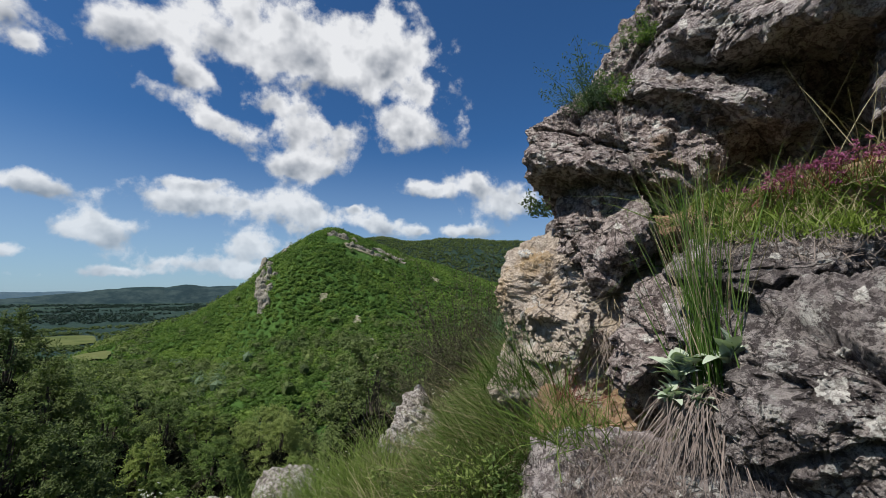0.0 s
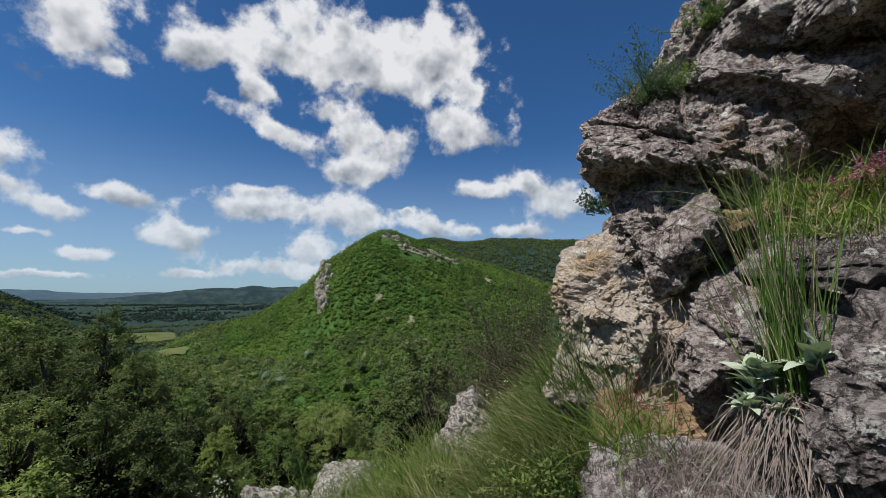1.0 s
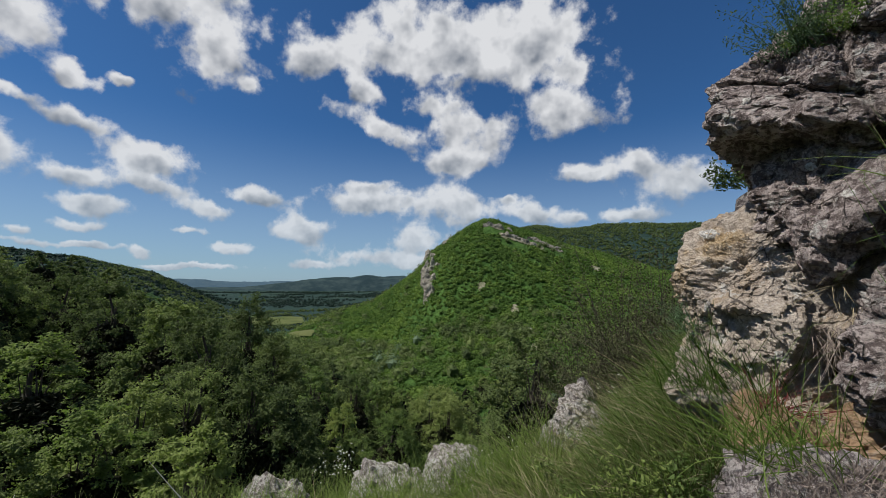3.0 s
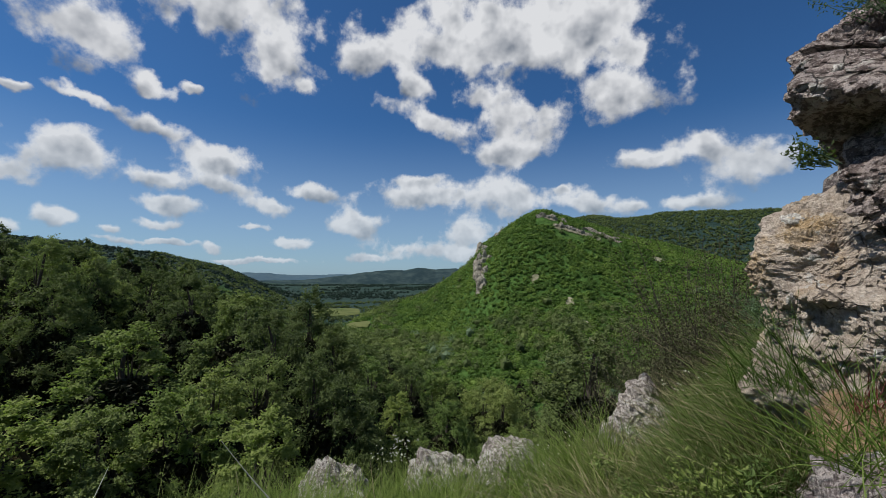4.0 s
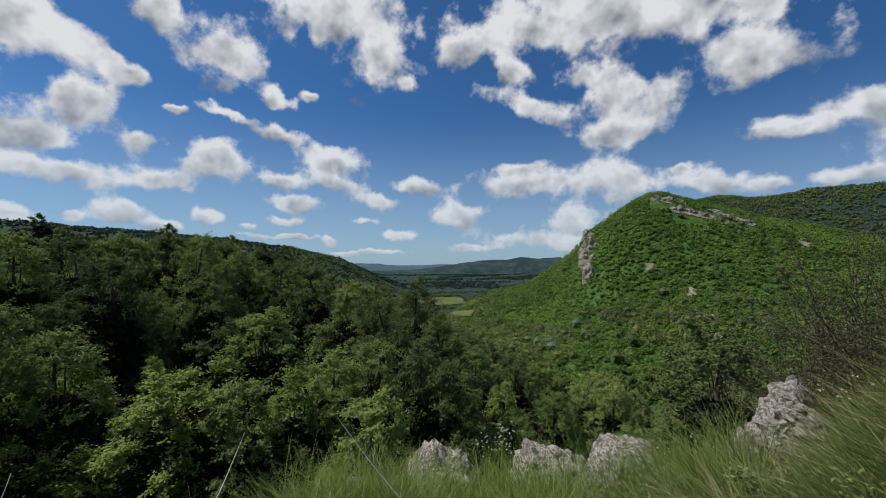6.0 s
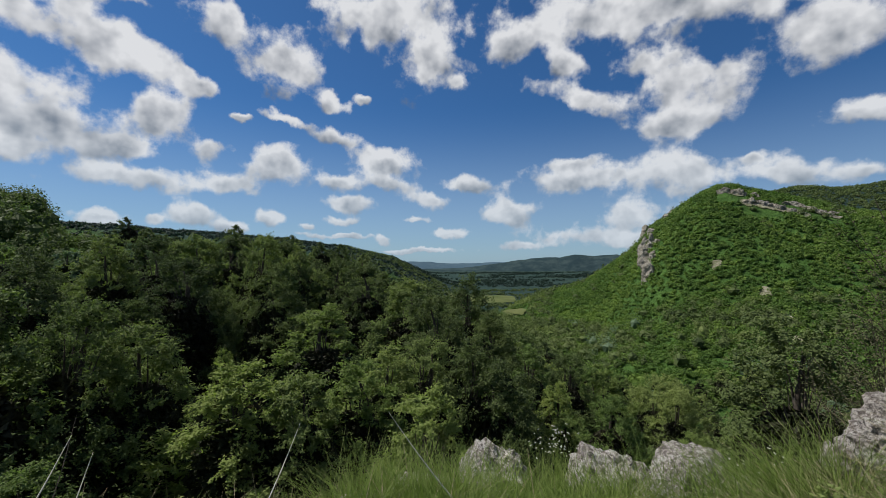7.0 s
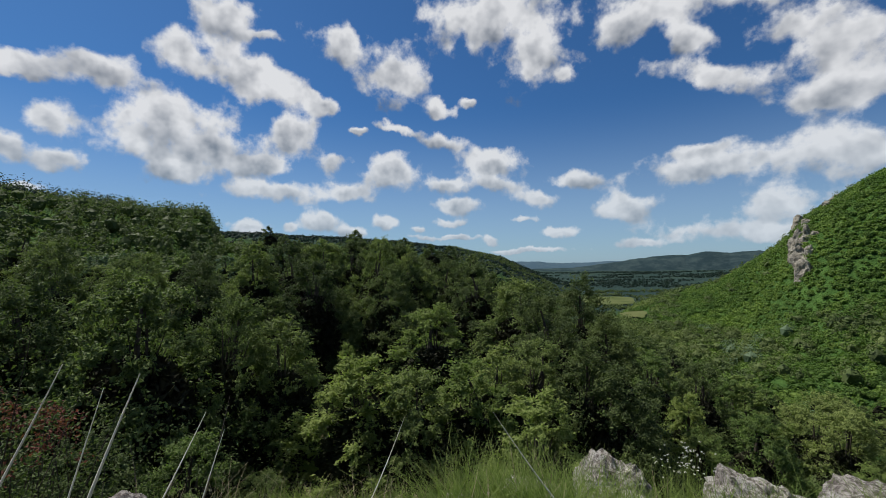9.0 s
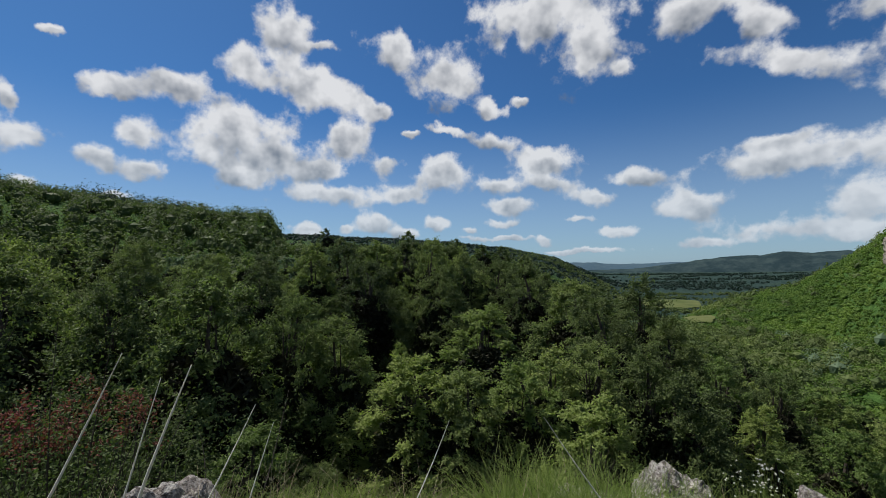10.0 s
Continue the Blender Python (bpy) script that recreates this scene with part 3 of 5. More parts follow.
def ground_z(x, y):
    """Height of the land under arrays of places."""
    az, r = np.degrees(np.arctan2(x, y)), np.hypot(x, y)
    i = np.clip(np.searchsorted(AZS, az) - 1, 0, len(AZS) - 2)
    j = np.clip(np.searchsorted(RADII, r) - 1, 0, len(RADII) - 2)
    u = np.clip((az - AZS[i]) / (AZS[i + 1] - AZS[i]), 0, 1)
    v = np.clip((r - RADII[j]) / (RADII[j + 1] - RADII[j]), 0, 1)
    return GRID[i, j] * (1 - u) * (1 - v) + GRID[i + 1, j] * u * (1 - v) + GRID[i, j + 1] * (1 - u) * v + GRID[i + 1, j + 1] * u * v


def polar(az, r):
    a = np.radians(az)
    x, y = r * np.sin(a), r * np.cos(a)
    return np.stack([x, y, ground_z(x, y)], -1)


ni, nj = len(AZS), len(RADII)
i, j = np.meshgrid(np.arange(ni - 1), np.arange(nj - 1), indexing="ij")
faces = np.stack([i * nj + j, i * nj + j + 1, (i + 1) * nj + j + 1, (i + 1) * nj + j], -1).reshape(-1, 4)
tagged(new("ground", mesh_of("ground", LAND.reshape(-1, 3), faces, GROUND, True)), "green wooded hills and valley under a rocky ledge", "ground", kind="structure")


# ---- rocks ----
def ico(level):
    bm = bmesh.new()
    bmesh.ops.create_icosphere(bm, subdivisions=level, radius=1)
    v = np.array([x.co[:] for x in bm.verts])
    f = np.array([[q.index for q in p.verts] for p in bm.faces])
    bm.free()
    return unit(v), f


ICO = {k: ico(k) for k in (1, 2, 3, 4, 5, 6, 7)}


def chunks(p, seed):
    """Cells of broken rock: the gap to the next cell, and a flat facet of random tilt and height for each cell."""
    base = np.floor(p).astype(np.int64)
    d1, d2, facet = np.full(len(p), 9.0), np.full(len(p), 9.0), np.zeros(len(p))
    for dx in (-1, 0, 1):
        for dy in (-1, 0, 1):
            for dz in (-1, 0, 1):
                c = base + (dx, dy, dz)
                jit = np.stack([hashed(c[:, 0], c[:, 1], c[:, 2], seed + k) for k in (1, 2, 3)], 1) * 0.5 + 0.5
                off = p - c - jit
                d = np.linalg.norm(off, axis=1)
                nearer = d < d1
                d2 = np.where(nearer, d1, np.minimum(d2, d))
                lean = np.stack([hashed(c[:, 0], c[:, 1], c[:, 2], seed + k) for k in (7, 8, 9)], 1)
                facet = np.where(nearer, (off * lean).sum(1) + 0.5 * lean[:, 0], facet)
                d1 = np.where(nearer, d, d1)
    return d2 - d1, facet


def boulder_mesh(name, size, material, seed, level=5, facets=16, rough=0.05, layers=0.05, dip=20.0, planes=(), block=0.16, crisp=1.0, pits=0.008, cracks=()):
    """A broken block: a ball cut by flat faces, then weathered: bedding steps, chunks, cracks, pits and grain."""
    rng = np.random.default_rng(seed)
    u, f = ICO[level]
    n = unit(rng.normal(size=(facets, 3)))
    d = rng.uniform(0.74, 1.0, facets)
    for *normal, dist in planes:
        n, d = np.vstack([n, unit(np.array(normal, float) * np.array(size))]), np.append(d, dist)
    reach = np.maximum(u @ n.T, 1e-3)
    cut = d[None] / reach
    r = -np.log(np.exp(-22 * np.minimum(cut, 3)).sum(1)) / 22
    p = u * np.minimum(r, 1.3)[:, None] * np.array(size)
    s = max(size)
    out = unit(p / np.array(size) ** 2)
    tilt = radians(dip)
    q = p + seed * 3.7
    q = q + 0.018 * np.stack([vnoise(q * 7, seed), vnoise(q * 7, seed + 1), vnoise(q * 7, seed + 2)], 1)
    # cells flattened along the bedding
    across = q[:, 2] * math.cos(tilt) + q[:, 0] * math.sin(tilt)
    along = q[:, 0] * math.cos(tilt) - q[:, 2] * math.sin(tilt)
    bedded = np.stack([along, q[:, 1], across * 1.9], 1)
    bed = (across + 0.05 * vnoise(q * 3, seed)) * 9
    step = np.abs((bed % 1.0) - 0.5) * 2
    move = rough * s * fbm(q * 1.7 / s, 3, seed)
    move += layers * 0.35 * (step**0.5 - 0.6) * (0.5 + 0.6 * vnoise(q * 2.2, seed + 3))
    gap, facet = chunks(bedded / block, seed)
    move += crisp * block * (0.26 * facet * np.clip(gap * 2.6, 0, 1) - 0.02 * np.exp(-gap * 24))
    gap, facet = chunks(bedded / (block * 0.45) + 3.1, seed + 20)
    move += crisp * block * (0.11 * facet * np.clip(gap * 3, 0, 1) - 0.012 * np.exp(-gap * 20))
    gap, facet = chunks(bedded / (block * 0.2) + 7.7, seed + 40)
    move += crisp * block * 0.045 * facet * np.clip(gap * 3, 0, 1)
    # thin laminae, dissolved pits, and open cracks along a plane: normal, offset, half width, depth, from, to
    thin = ((across + 0.03 * vnoise(q * 5, seed + 4)) * 27) % 1.0
    move += layers * 0.10 * (thin**2 - 0.4) * np.clip(vnoise(q * 3.1, seed + 5) + 0.5, 0, 1)
    move -= pits * np.clip(fbm(q * 15, 4, seed + 6, 0.6) - 0.12, 0, 0.6) * 3.0
    for *normal, offset, half, depth, x0, x1 in cracks:
        away = p @ unit(np.array([normal], float))[0] - offset + 0.014 * vnoise(q * 9, seed + 8) + 0.03 * vnoise(q * 2.5, seed + 8)
        ends = np.clip((p[:, 0] - x0) / 0.06, 0, 1) * np.clip((x1 - p[:, 0]) / 0.06, 0, 1)
        move -= depth * ends * np.clip(1.3 - np.abs(away) / half, 0, 1)
    move += 0.07 * block * fbm(q * 3.0 / block, 5, seed + 9, 0.7) + 0.010 * fbm(q * 11, 4, seed + 11, 0.6, True)
    return mesh_of(name, p + out * move[:, None], f, material)


def boulder(label, az, el, r, size, material, seed, name="boulder", turn=0.0, tilt=(0, 0), group="", **more):
    at = spot(az, el, r)
    ob = thing(name, label, "rock", at, group, boulder_mesh(name, size, material, seed, **more))
    ob.rotation_euler = (radians(tilt[0]), radians(tilt[1]), radians(-az + turn))
    return ob


OUT = "rocks of the outcrop"
# the wall behind and above, the overhanging slab and the blocks under it; faces that lean back catch the sun, undersides stay dark
boulder("large weathered limestone slab overhanging the outcrop", 41.5, 29.2, 2.9, (0.88, 0.75, 0.64), ROCK, 12, "overhanging_slab", 4, (0, 6), OUT, level=7, facets=0,
        planes=((-0.18, -0.74, 0.64, 0.56), (0.05, -0.1, -1, 0.72), (-1, -0.25, 0.15, 0.84), (0.0, -0.3, 1, 0.80), (1, -0.2, 0.1, 0.9), (-0.6, -0.75, 0.3, 0.74), (0.1, -0.85, -0.5, 0.74)), block=0.22, rough=0.10, crisp=1.25, layers=0.12, dip=14, cracks=((0.25, 0, 0.97, 0.10, 0.02, 0.07, -0.6, 0.3), (0.8, 0, 0.6, -0.15, 0.018, 0.06, -0.5, 0.5)))
boulder("lit limestone block along the lip of the slab", 42.0, 28.4, 2.38, (0.30, 0.32, 0.19), ROCK, 17, "lip_block", 0, (0, 6), OUT, level=6, facets=7, layers=0.12, dip=14,
        planes=((-0.2, -0.72, 0.64, 0.55), (0, 0.1, -1, 0.75), (-0.8, -0.5, 0.2, 0.8)), block=0.18, rough=0.10)
boulder("weathered limestone shoulder behind the shrubs", 27.0, 26.0, 3.05, (0.24, 0.34, 0.50), ROCK_BROWN, 19, "rock_shoulder", 0, (0, 24), OUT, level=6, facets=9, block=0.16, rough=0.12)
boulder("pale broken plate standing in the recess", 39.4, 17.6, 2.85, (0.15, 0.10, 0.19), ROCK, 23, "rock_plate", 0, (0, 6), OUT, level=5, facets=9, block=0.14)
boulder("shaded limestone wall in the recess under the slab", 41, 16, 3.45, (1.2, 0.5, 0.8), ROCK, 14, "rock_wall", 0, (0, 0), OUT, level=6, block=0.24)
boulder("tilted limestone wedge under the slab", 32.4, 21.6, 2.55, (0.48, 0.42, 0.21), ROCK, 21, "rock_wedge", 0, (0, 27), OUT, level=6, facets=5, dip=4,
        planes=((-0.1, -0.60, 0.80, 0.50), (0, -0.3, -1, 0.62), (-1, -0.2, 0.2, 0.86), (0.8, -0.5, 0.4, 0.80), (0.1, -1, 0.1, 0.72)), block=0.15, rough=0.10, crisp=1.1)
boulder("pale limestone block at the side of the recess", 53.5, 21.0, 2.35, (0.30, 0.3, 0.30), ROCK, 24, "rock_block", 0, (0, -10), OUT, level=5, facets=7,
        planes=((-0.2, -0.6, 0.75, 0.55), (-0.8, -0.4, 0.3, 0.75)), block=0.14)
boulder("layered limestone nose jutting into the air", 23.2, 17.2, 2.65, (0.66, 0.52, 0.44), ROCK_BROWN, 32, "rock_nose", 0, (0, 27), OUT, level=7, layers=0.14, dip=4, facets=5, pits=0.007,
        planes=((-0.12, -0.84, 0.52, 0.58), (-0.80, 0.0, -0.62, 0.76), (0, -0.15, 1, 0.78), (-0.74, -0.22, 0.62, 0.73), (0.1, -0.5, -0.9, 0.82), (0.9, -0.5, 0.2, 0.86)), block=0.15, rough=0.12, crisp=1.2,
        cracks=((0.05, 0, 0.99, 0.15, 0.016, 0.085, -0.36, 0.12), (0.02, 0, 0.99, -0.05, 0.012, 0.05, -0.50, 0.1), (0.75, 0, 0.66, 0.02, 0.014, 0.05, -0.3, 0.3)))
boulder("knobbly limestone column under the nose", 20.2, 7.8, 2.50, (0.26, 0.36, 0.38), ROCK_BROWN, 45, "rock_column", 0, (0, 0), OUT, level=6, facets=9,
        planes=((-0.35, -0.72, 0.60, 0.60), (-0.9, -0.3, 0.2, 0.8)), block=0.16, rough=0.14, crisp=1.3, pits=0.005)
boulder("warm ochre limestone block with pale crusts", 13.6, -0.5, 2.50, (0.28, 0.36, 0.44), ROCK_WARM, 52, "ochre_block", 0, (0, -6), OUT, level=7, facets=9,
        planes=((-0.25, -0.75, 0.58, 0.55), (-0.1, -0.3, 1, 0.84), (-0.95, -0.2, 0.15, 0.85)), block=0.20, crisp=0.75, rough=0.12, pits=0.003)
boulder("broken limestone foot of the ochre block", 14.6, -10.5, 2.4, (0.33, 0.32, 0.22), ROCK_WARM, 57, "low_boulder", 0, (0, 8), OUT, level=6, planes=((-0.1, -0.75, 0.65, 0.55),), block=0.11)
boulder("grey limestone block beside the dry grass", 27.3, -4.6, 2.18, (0.22, 0.30, 0.28), ROCK_BROWN, 61, "grey_block", 0, (0, 10), OUT, level=6, planes=((-0.2, -0.68, 0.68, 0.60), (-0.9, -0.3, 0.3, 0.8)), block=0.15, crisp=1.3, rough=0.14)
boulder("ochre-stained limestone behind the hanging dry grass", 23.6, 0.5, 2.52, (0.20, 0.26, 0.30), ROCK_WARM, 69, "ochre_block", 0, (0, 4), OUT, level=6, facets=9, planes=((-0.2, -0.8, 0.5, 0.62),), block=0.13, rough=0.12)
boulder("pale limestone block behind the tall grass", 34.0, -3.2, 2.0, (0.22, 0.22, 0.21), ROCK, 64, "pale_block", 0, (0, -6), OUT, level=5, planes=((-0.3, -0.62, 0.72, 0.55),), block=0.12)
boulder("small dark stone under the stonecrop turf", 38.8, 3.6, 1.95, (0.29, 0.22, 0.14), ROCK_DARK, 66, "rock_lump", 0, (0, -6), OUT, level=5, planes=((0, -0.7, 0.7, 0.6),), block=0.08)
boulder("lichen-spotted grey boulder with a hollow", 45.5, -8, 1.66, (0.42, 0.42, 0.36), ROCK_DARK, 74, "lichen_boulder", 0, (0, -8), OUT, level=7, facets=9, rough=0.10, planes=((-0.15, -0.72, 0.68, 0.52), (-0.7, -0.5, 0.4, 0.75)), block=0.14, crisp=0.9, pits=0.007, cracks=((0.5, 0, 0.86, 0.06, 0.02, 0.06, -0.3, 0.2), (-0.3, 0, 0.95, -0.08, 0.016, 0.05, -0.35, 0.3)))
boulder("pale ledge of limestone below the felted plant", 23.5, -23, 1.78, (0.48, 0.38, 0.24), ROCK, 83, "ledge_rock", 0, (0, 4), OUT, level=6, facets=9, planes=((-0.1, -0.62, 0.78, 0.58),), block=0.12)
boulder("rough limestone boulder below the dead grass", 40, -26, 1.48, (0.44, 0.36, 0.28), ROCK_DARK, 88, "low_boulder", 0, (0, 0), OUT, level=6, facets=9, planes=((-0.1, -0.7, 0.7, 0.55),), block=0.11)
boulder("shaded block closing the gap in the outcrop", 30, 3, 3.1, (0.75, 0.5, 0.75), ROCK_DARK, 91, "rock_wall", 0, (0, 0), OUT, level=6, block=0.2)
boulder("ochre soil bank crumbling under the outcrop", 19.5, -14.5, 2.15, (0.28, 0.28, 0.15), SOIL, 95, "soil_bank", 0, (0, 0), "", level=5, planes=((0, -0.6, 0.8, 0.5),), block=0.09, rough=0.24, crisp=2.0, pits=0.02)
boulder("turf mound with stonecrop on the outcrop", 41, 6.0, 2.36, (0.58, 0.42, 0.20), SOIL, 97, "turf_mound", 0, (-18, 0), "", level=5, crisp=0.3)

LEDGE = "stones along the ledge"
FLAT = ((0.15, -0.45, 0.88, 0.50), (-0.85, -0.3, 0.45, 0.72), (0.75, -0.2, 0.65, 0.70), (0, -0.95, 0.3, 0.70))
PEAK = ((0.55, -0.25, 0.80, 0.50), (-0.65, -0.3, 0.70, 0.55), (0, -0.9, 0.45, 0.62))
RAGGED = dict(level=5, facets=6, crisp=1.15, rough=0.11, layers=0.10, dip=38, pits=0.008)
boulder("pale pinkish limestone stone sunk in the grass", -40.8, -24.9, 4.1, (0.31, 0.26, 0.21), ROCK_PALE, 102, "stone", 0, (0, 4), LEDGE, planes=FLAT, block=0.20, **RAGGED)
boulder("low pale limestone stone sunk in the grass", -27.0, -24.2, 3.7, (0.33, 0.24, 0.15), ROCK_PALE, 105, "stone", 0, (0, 10), LEDGE, planes=FLAT, block=0.19, **RAGGED)
boulder("pale limestone boulder with a pointed crest", -18.4, -24.0, 3.45, (0.33, 0.26, 0.26), ROCK_PALE, 111, "stone", 0, (0, 8), LEDGE, planes=PEAK, block=0.20, **RAGGED)
boulder("low limestone block beside the pointed boulder", -13.6, -25.5, 3.2, (0.22, 0.2, 0.20), ROCK_PALE, 114, "stone", 0, (0, 20), LEDGE, planes=PEAK, block=0.16, **RAGGED)
boulder("leaning weathered limestone fin among grass", -3.6, -16.2, 3.35, (0.15, 0.2, 0.33), ROCK_PALE, 118, "stone", 0, (0, 16), LEDGE, planes=PEAK, block=0.16, **RAGGED)
boulder("weathered limestone block at the fin's foot", -6.2, -20.8, 3.25, (0.24, 0.2, 0.19), ROCK_PALE, 120, "stone", 0, (0, -14), LEDGE, planes=PEAK, block=0.15, **RAGGED)
boulder("small limestone stone sunk in the turf", -40.3, -28.6, 3.35, (0.16, 0.14, 0.10), ROCK_PALE, 122, "stone", 0, (0, 0), LEDGE, planes=FLAT, block=0.09, **RAGGED)
boulder("low limestone stone sunk in the turf", -50.0, -27.2, 4.1, (0.34, 0.2, 0.15), ROCK_PALE, 123, "stone", 0, (0, -6), LEDGE, planes=FLAT, block=0.16, **RAGGED)
boulder("low limestone stone sunk in the turf", -57.5, -28.6, 4.1, (0.30, 0.2, 0.13), ROCK_PALE, 131, "stone", 0, (0, 0), LEDGE, planes=FLAT, block=0.16, **RAGGED)
boulder("flat grey limestone stone at the rim", -98.5, -25.6, 4.15, (0.42, 0.24, 0.17), ROCK_PALE, 127, "stone", 0, (0, -4), LEDGE, planes=FLAT, block=0.17, **RAGGED)


# ---- trees ----
def tree_meshes(name, seed, height, spread, leaves, size, leaf, lumps=18, low=0.12, upright=0.45):
    """Trunk with limbs, and a crown of leaf sprays gathered in uneven lumps with gaps between."""
    rng = np.random.default_rng(seed)
    lean = rng.normal(size=2) * 0.06 * height
    s = np.linspace(0, 1, 8)
    line = np.stack([lean[0] * s**1.5, lean[1] * s**1.5, height * 0.86 * s - 0.5 * (1 - s)], 1)
    line[1:-1, :2] += rng.normal(size=(6, 2)) * 0.02 * height
    wood = [tube(line, 0.028 * height * (1 - 0.85 * s) + 0.01, 7)]
    centres, radii, outs = [], [], []
    for k in range(lumps):
        # limbs end in lumps all round a broad crown, sitting in tiers
        dz = -0.80 + 1.78 * (k + rng.uniform(0.1, 0.9)) / lumps
        ang = k * 2.39996 + rng.uniform(-0.5, 0.5)
        ring = (math.sqrt(max(0.03, 1 - dz * dz)) * (1.0 - 0.42 * dz)) * rng.uniform(0.66, 1.10)
        deep = rng.uniform(0.55, 0.95)
        h = 0.53 + 0.43 * dz * (0.75 + 0.25 * deep)
        c = np.array([spread * ring * deep * math.cos(ang) + lean[0] * h, spread * ring * deep * math.sin(ang) + lean[1] * h, height * max(low * 0.5, h)])
        centres.append(c), radii.append(spread * rng.uniform(0.20, 0.37) * (1.0 - 0.25 * max(0, dz)))
        outs.append((math.cos(ang) * ring, math.sin(ang) * ring, 0.45 * dz + 0.45))
        foot = line[min(7, int(max(0.12, h - 0.25) * 8))]
        mid = (foot + c) / 2 + np.array([0, 0, 0.03 * height])
        wood.append(tube([foot, mid, foot + (c - foot) * 0.8], [0.006 * height, 0.003 * height, 0.001 * height], 5))
    centres, radii, outs = np.array(centres), np.array(radii), np.array(outs)
    # twigs spread sideways from the limb ends in flat sprays, and the leaves sit along them
    twigs = lumps * 24
    home = rng.choice(lumps, twigs, p=radii**2 / (radii**2).sum())
    d = unit(rng.normal(size=(twigs, 3)) * np.array([1, 1, 0.7]) + outs[home] * 1.1)
    reach = radii[home] * rng.uniform(0.5, 1.35, twigs)
    pick = rng.integers(0, twigs, leaves)
    along = rng.uniform(0.10, 1.0, leaves) ** 0.75
    droop = np.array([0, 0, -0.20]) * (reach[pick] * along**2)[:, None]
    p = centres[home[pick]] + d[pick] * (reach[pick] * along)[:, None] + droop + rng.normal(size=(leaves, 3)) * (0.024 * spread) * np.array([1, 1, 0.7])
    p[:, 2] = np.maximum(p[:, 2], 0.05)
    normal = d[pick] * 0.45 + np.array([0, 0, upright + 0.15]) + rng.normal(size=(leaves, 3)) * 0.45
    lv, lf = leaf_quads(p, normal, size, rng)
    # the heart of the crown, in a dark colour that holds its shade
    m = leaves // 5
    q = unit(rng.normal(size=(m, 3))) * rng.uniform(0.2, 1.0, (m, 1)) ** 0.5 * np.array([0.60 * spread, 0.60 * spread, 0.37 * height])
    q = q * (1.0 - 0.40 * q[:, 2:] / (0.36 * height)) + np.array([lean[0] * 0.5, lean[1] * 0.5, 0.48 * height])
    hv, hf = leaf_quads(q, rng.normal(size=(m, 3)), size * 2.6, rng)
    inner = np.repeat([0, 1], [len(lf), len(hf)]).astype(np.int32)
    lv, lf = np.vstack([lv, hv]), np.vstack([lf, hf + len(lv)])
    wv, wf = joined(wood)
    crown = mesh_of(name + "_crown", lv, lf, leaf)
    crown.materials.append(HEART_SHADE)
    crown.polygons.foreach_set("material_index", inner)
    return mesh_of(name + "_trunk", wv, wf, BARK, True), crown


def tree(meshes, label, at, scale, turn, name="tree", group="trees of the slope", category="tree"):
    ob = thing(name, label, category, at, group)
    ob.rotation_euler, ob.scale = (0, 0, turn), scale
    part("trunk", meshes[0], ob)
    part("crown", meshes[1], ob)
    return ob


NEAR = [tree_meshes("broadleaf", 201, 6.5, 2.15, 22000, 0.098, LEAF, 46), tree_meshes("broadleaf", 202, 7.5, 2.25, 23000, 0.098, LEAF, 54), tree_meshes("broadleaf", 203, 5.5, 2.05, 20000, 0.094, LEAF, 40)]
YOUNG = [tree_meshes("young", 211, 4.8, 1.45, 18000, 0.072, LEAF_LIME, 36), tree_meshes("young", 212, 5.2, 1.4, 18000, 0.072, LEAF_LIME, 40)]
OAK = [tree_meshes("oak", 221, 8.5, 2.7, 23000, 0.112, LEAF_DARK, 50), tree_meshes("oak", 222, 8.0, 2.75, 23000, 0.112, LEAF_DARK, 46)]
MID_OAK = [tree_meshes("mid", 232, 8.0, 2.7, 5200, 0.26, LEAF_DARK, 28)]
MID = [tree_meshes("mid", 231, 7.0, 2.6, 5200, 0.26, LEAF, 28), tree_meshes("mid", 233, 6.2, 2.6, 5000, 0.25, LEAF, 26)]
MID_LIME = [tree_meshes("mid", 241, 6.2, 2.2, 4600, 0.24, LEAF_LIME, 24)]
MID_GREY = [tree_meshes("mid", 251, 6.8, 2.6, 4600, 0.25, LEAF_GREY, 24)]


def scatter(rng, az0, az1, r0, r1, gap0, gap1, tries):
    """Places in a sector, no two nearer than a gap that widens with distance."""
    kept = np.zeros((0, 3))
    a = rng.uniform(az0, az1, tries)
    r = np.sqrt(rng.uniform(r0 * r0, r1 * r1, tries))
    order = np.argsort(r)
    out = []
    for k in order:
        gap = gap0 + (gap1 - gap0) * (r[k] - r0) / (r1 - r0)
        x, y = r[k] * math.sin(radians(a[k])), r[k] * math.cos(radians(a[k]))
        if all((x - q[0]) ** 2 + (y - q[1]) ** 2 > gap * gap for q in out[-160:]):
            out.append((x, y, a[k], r[k]))
    return out


LABELS = {"leafy": "leafy green broadleaf tree in the dense wood on the slope", "oak": "dark green oak in the wood on the slope",
          "young": "bright yellow-green young tree on the sunny slope", "grey": "grey-green willow in the valley wood"}
NAMES = {"leafy": "broadleaf_tree", "oak": "oak_tree", "young": "young_tree", "grey": "willow_tree"}
HERO = []


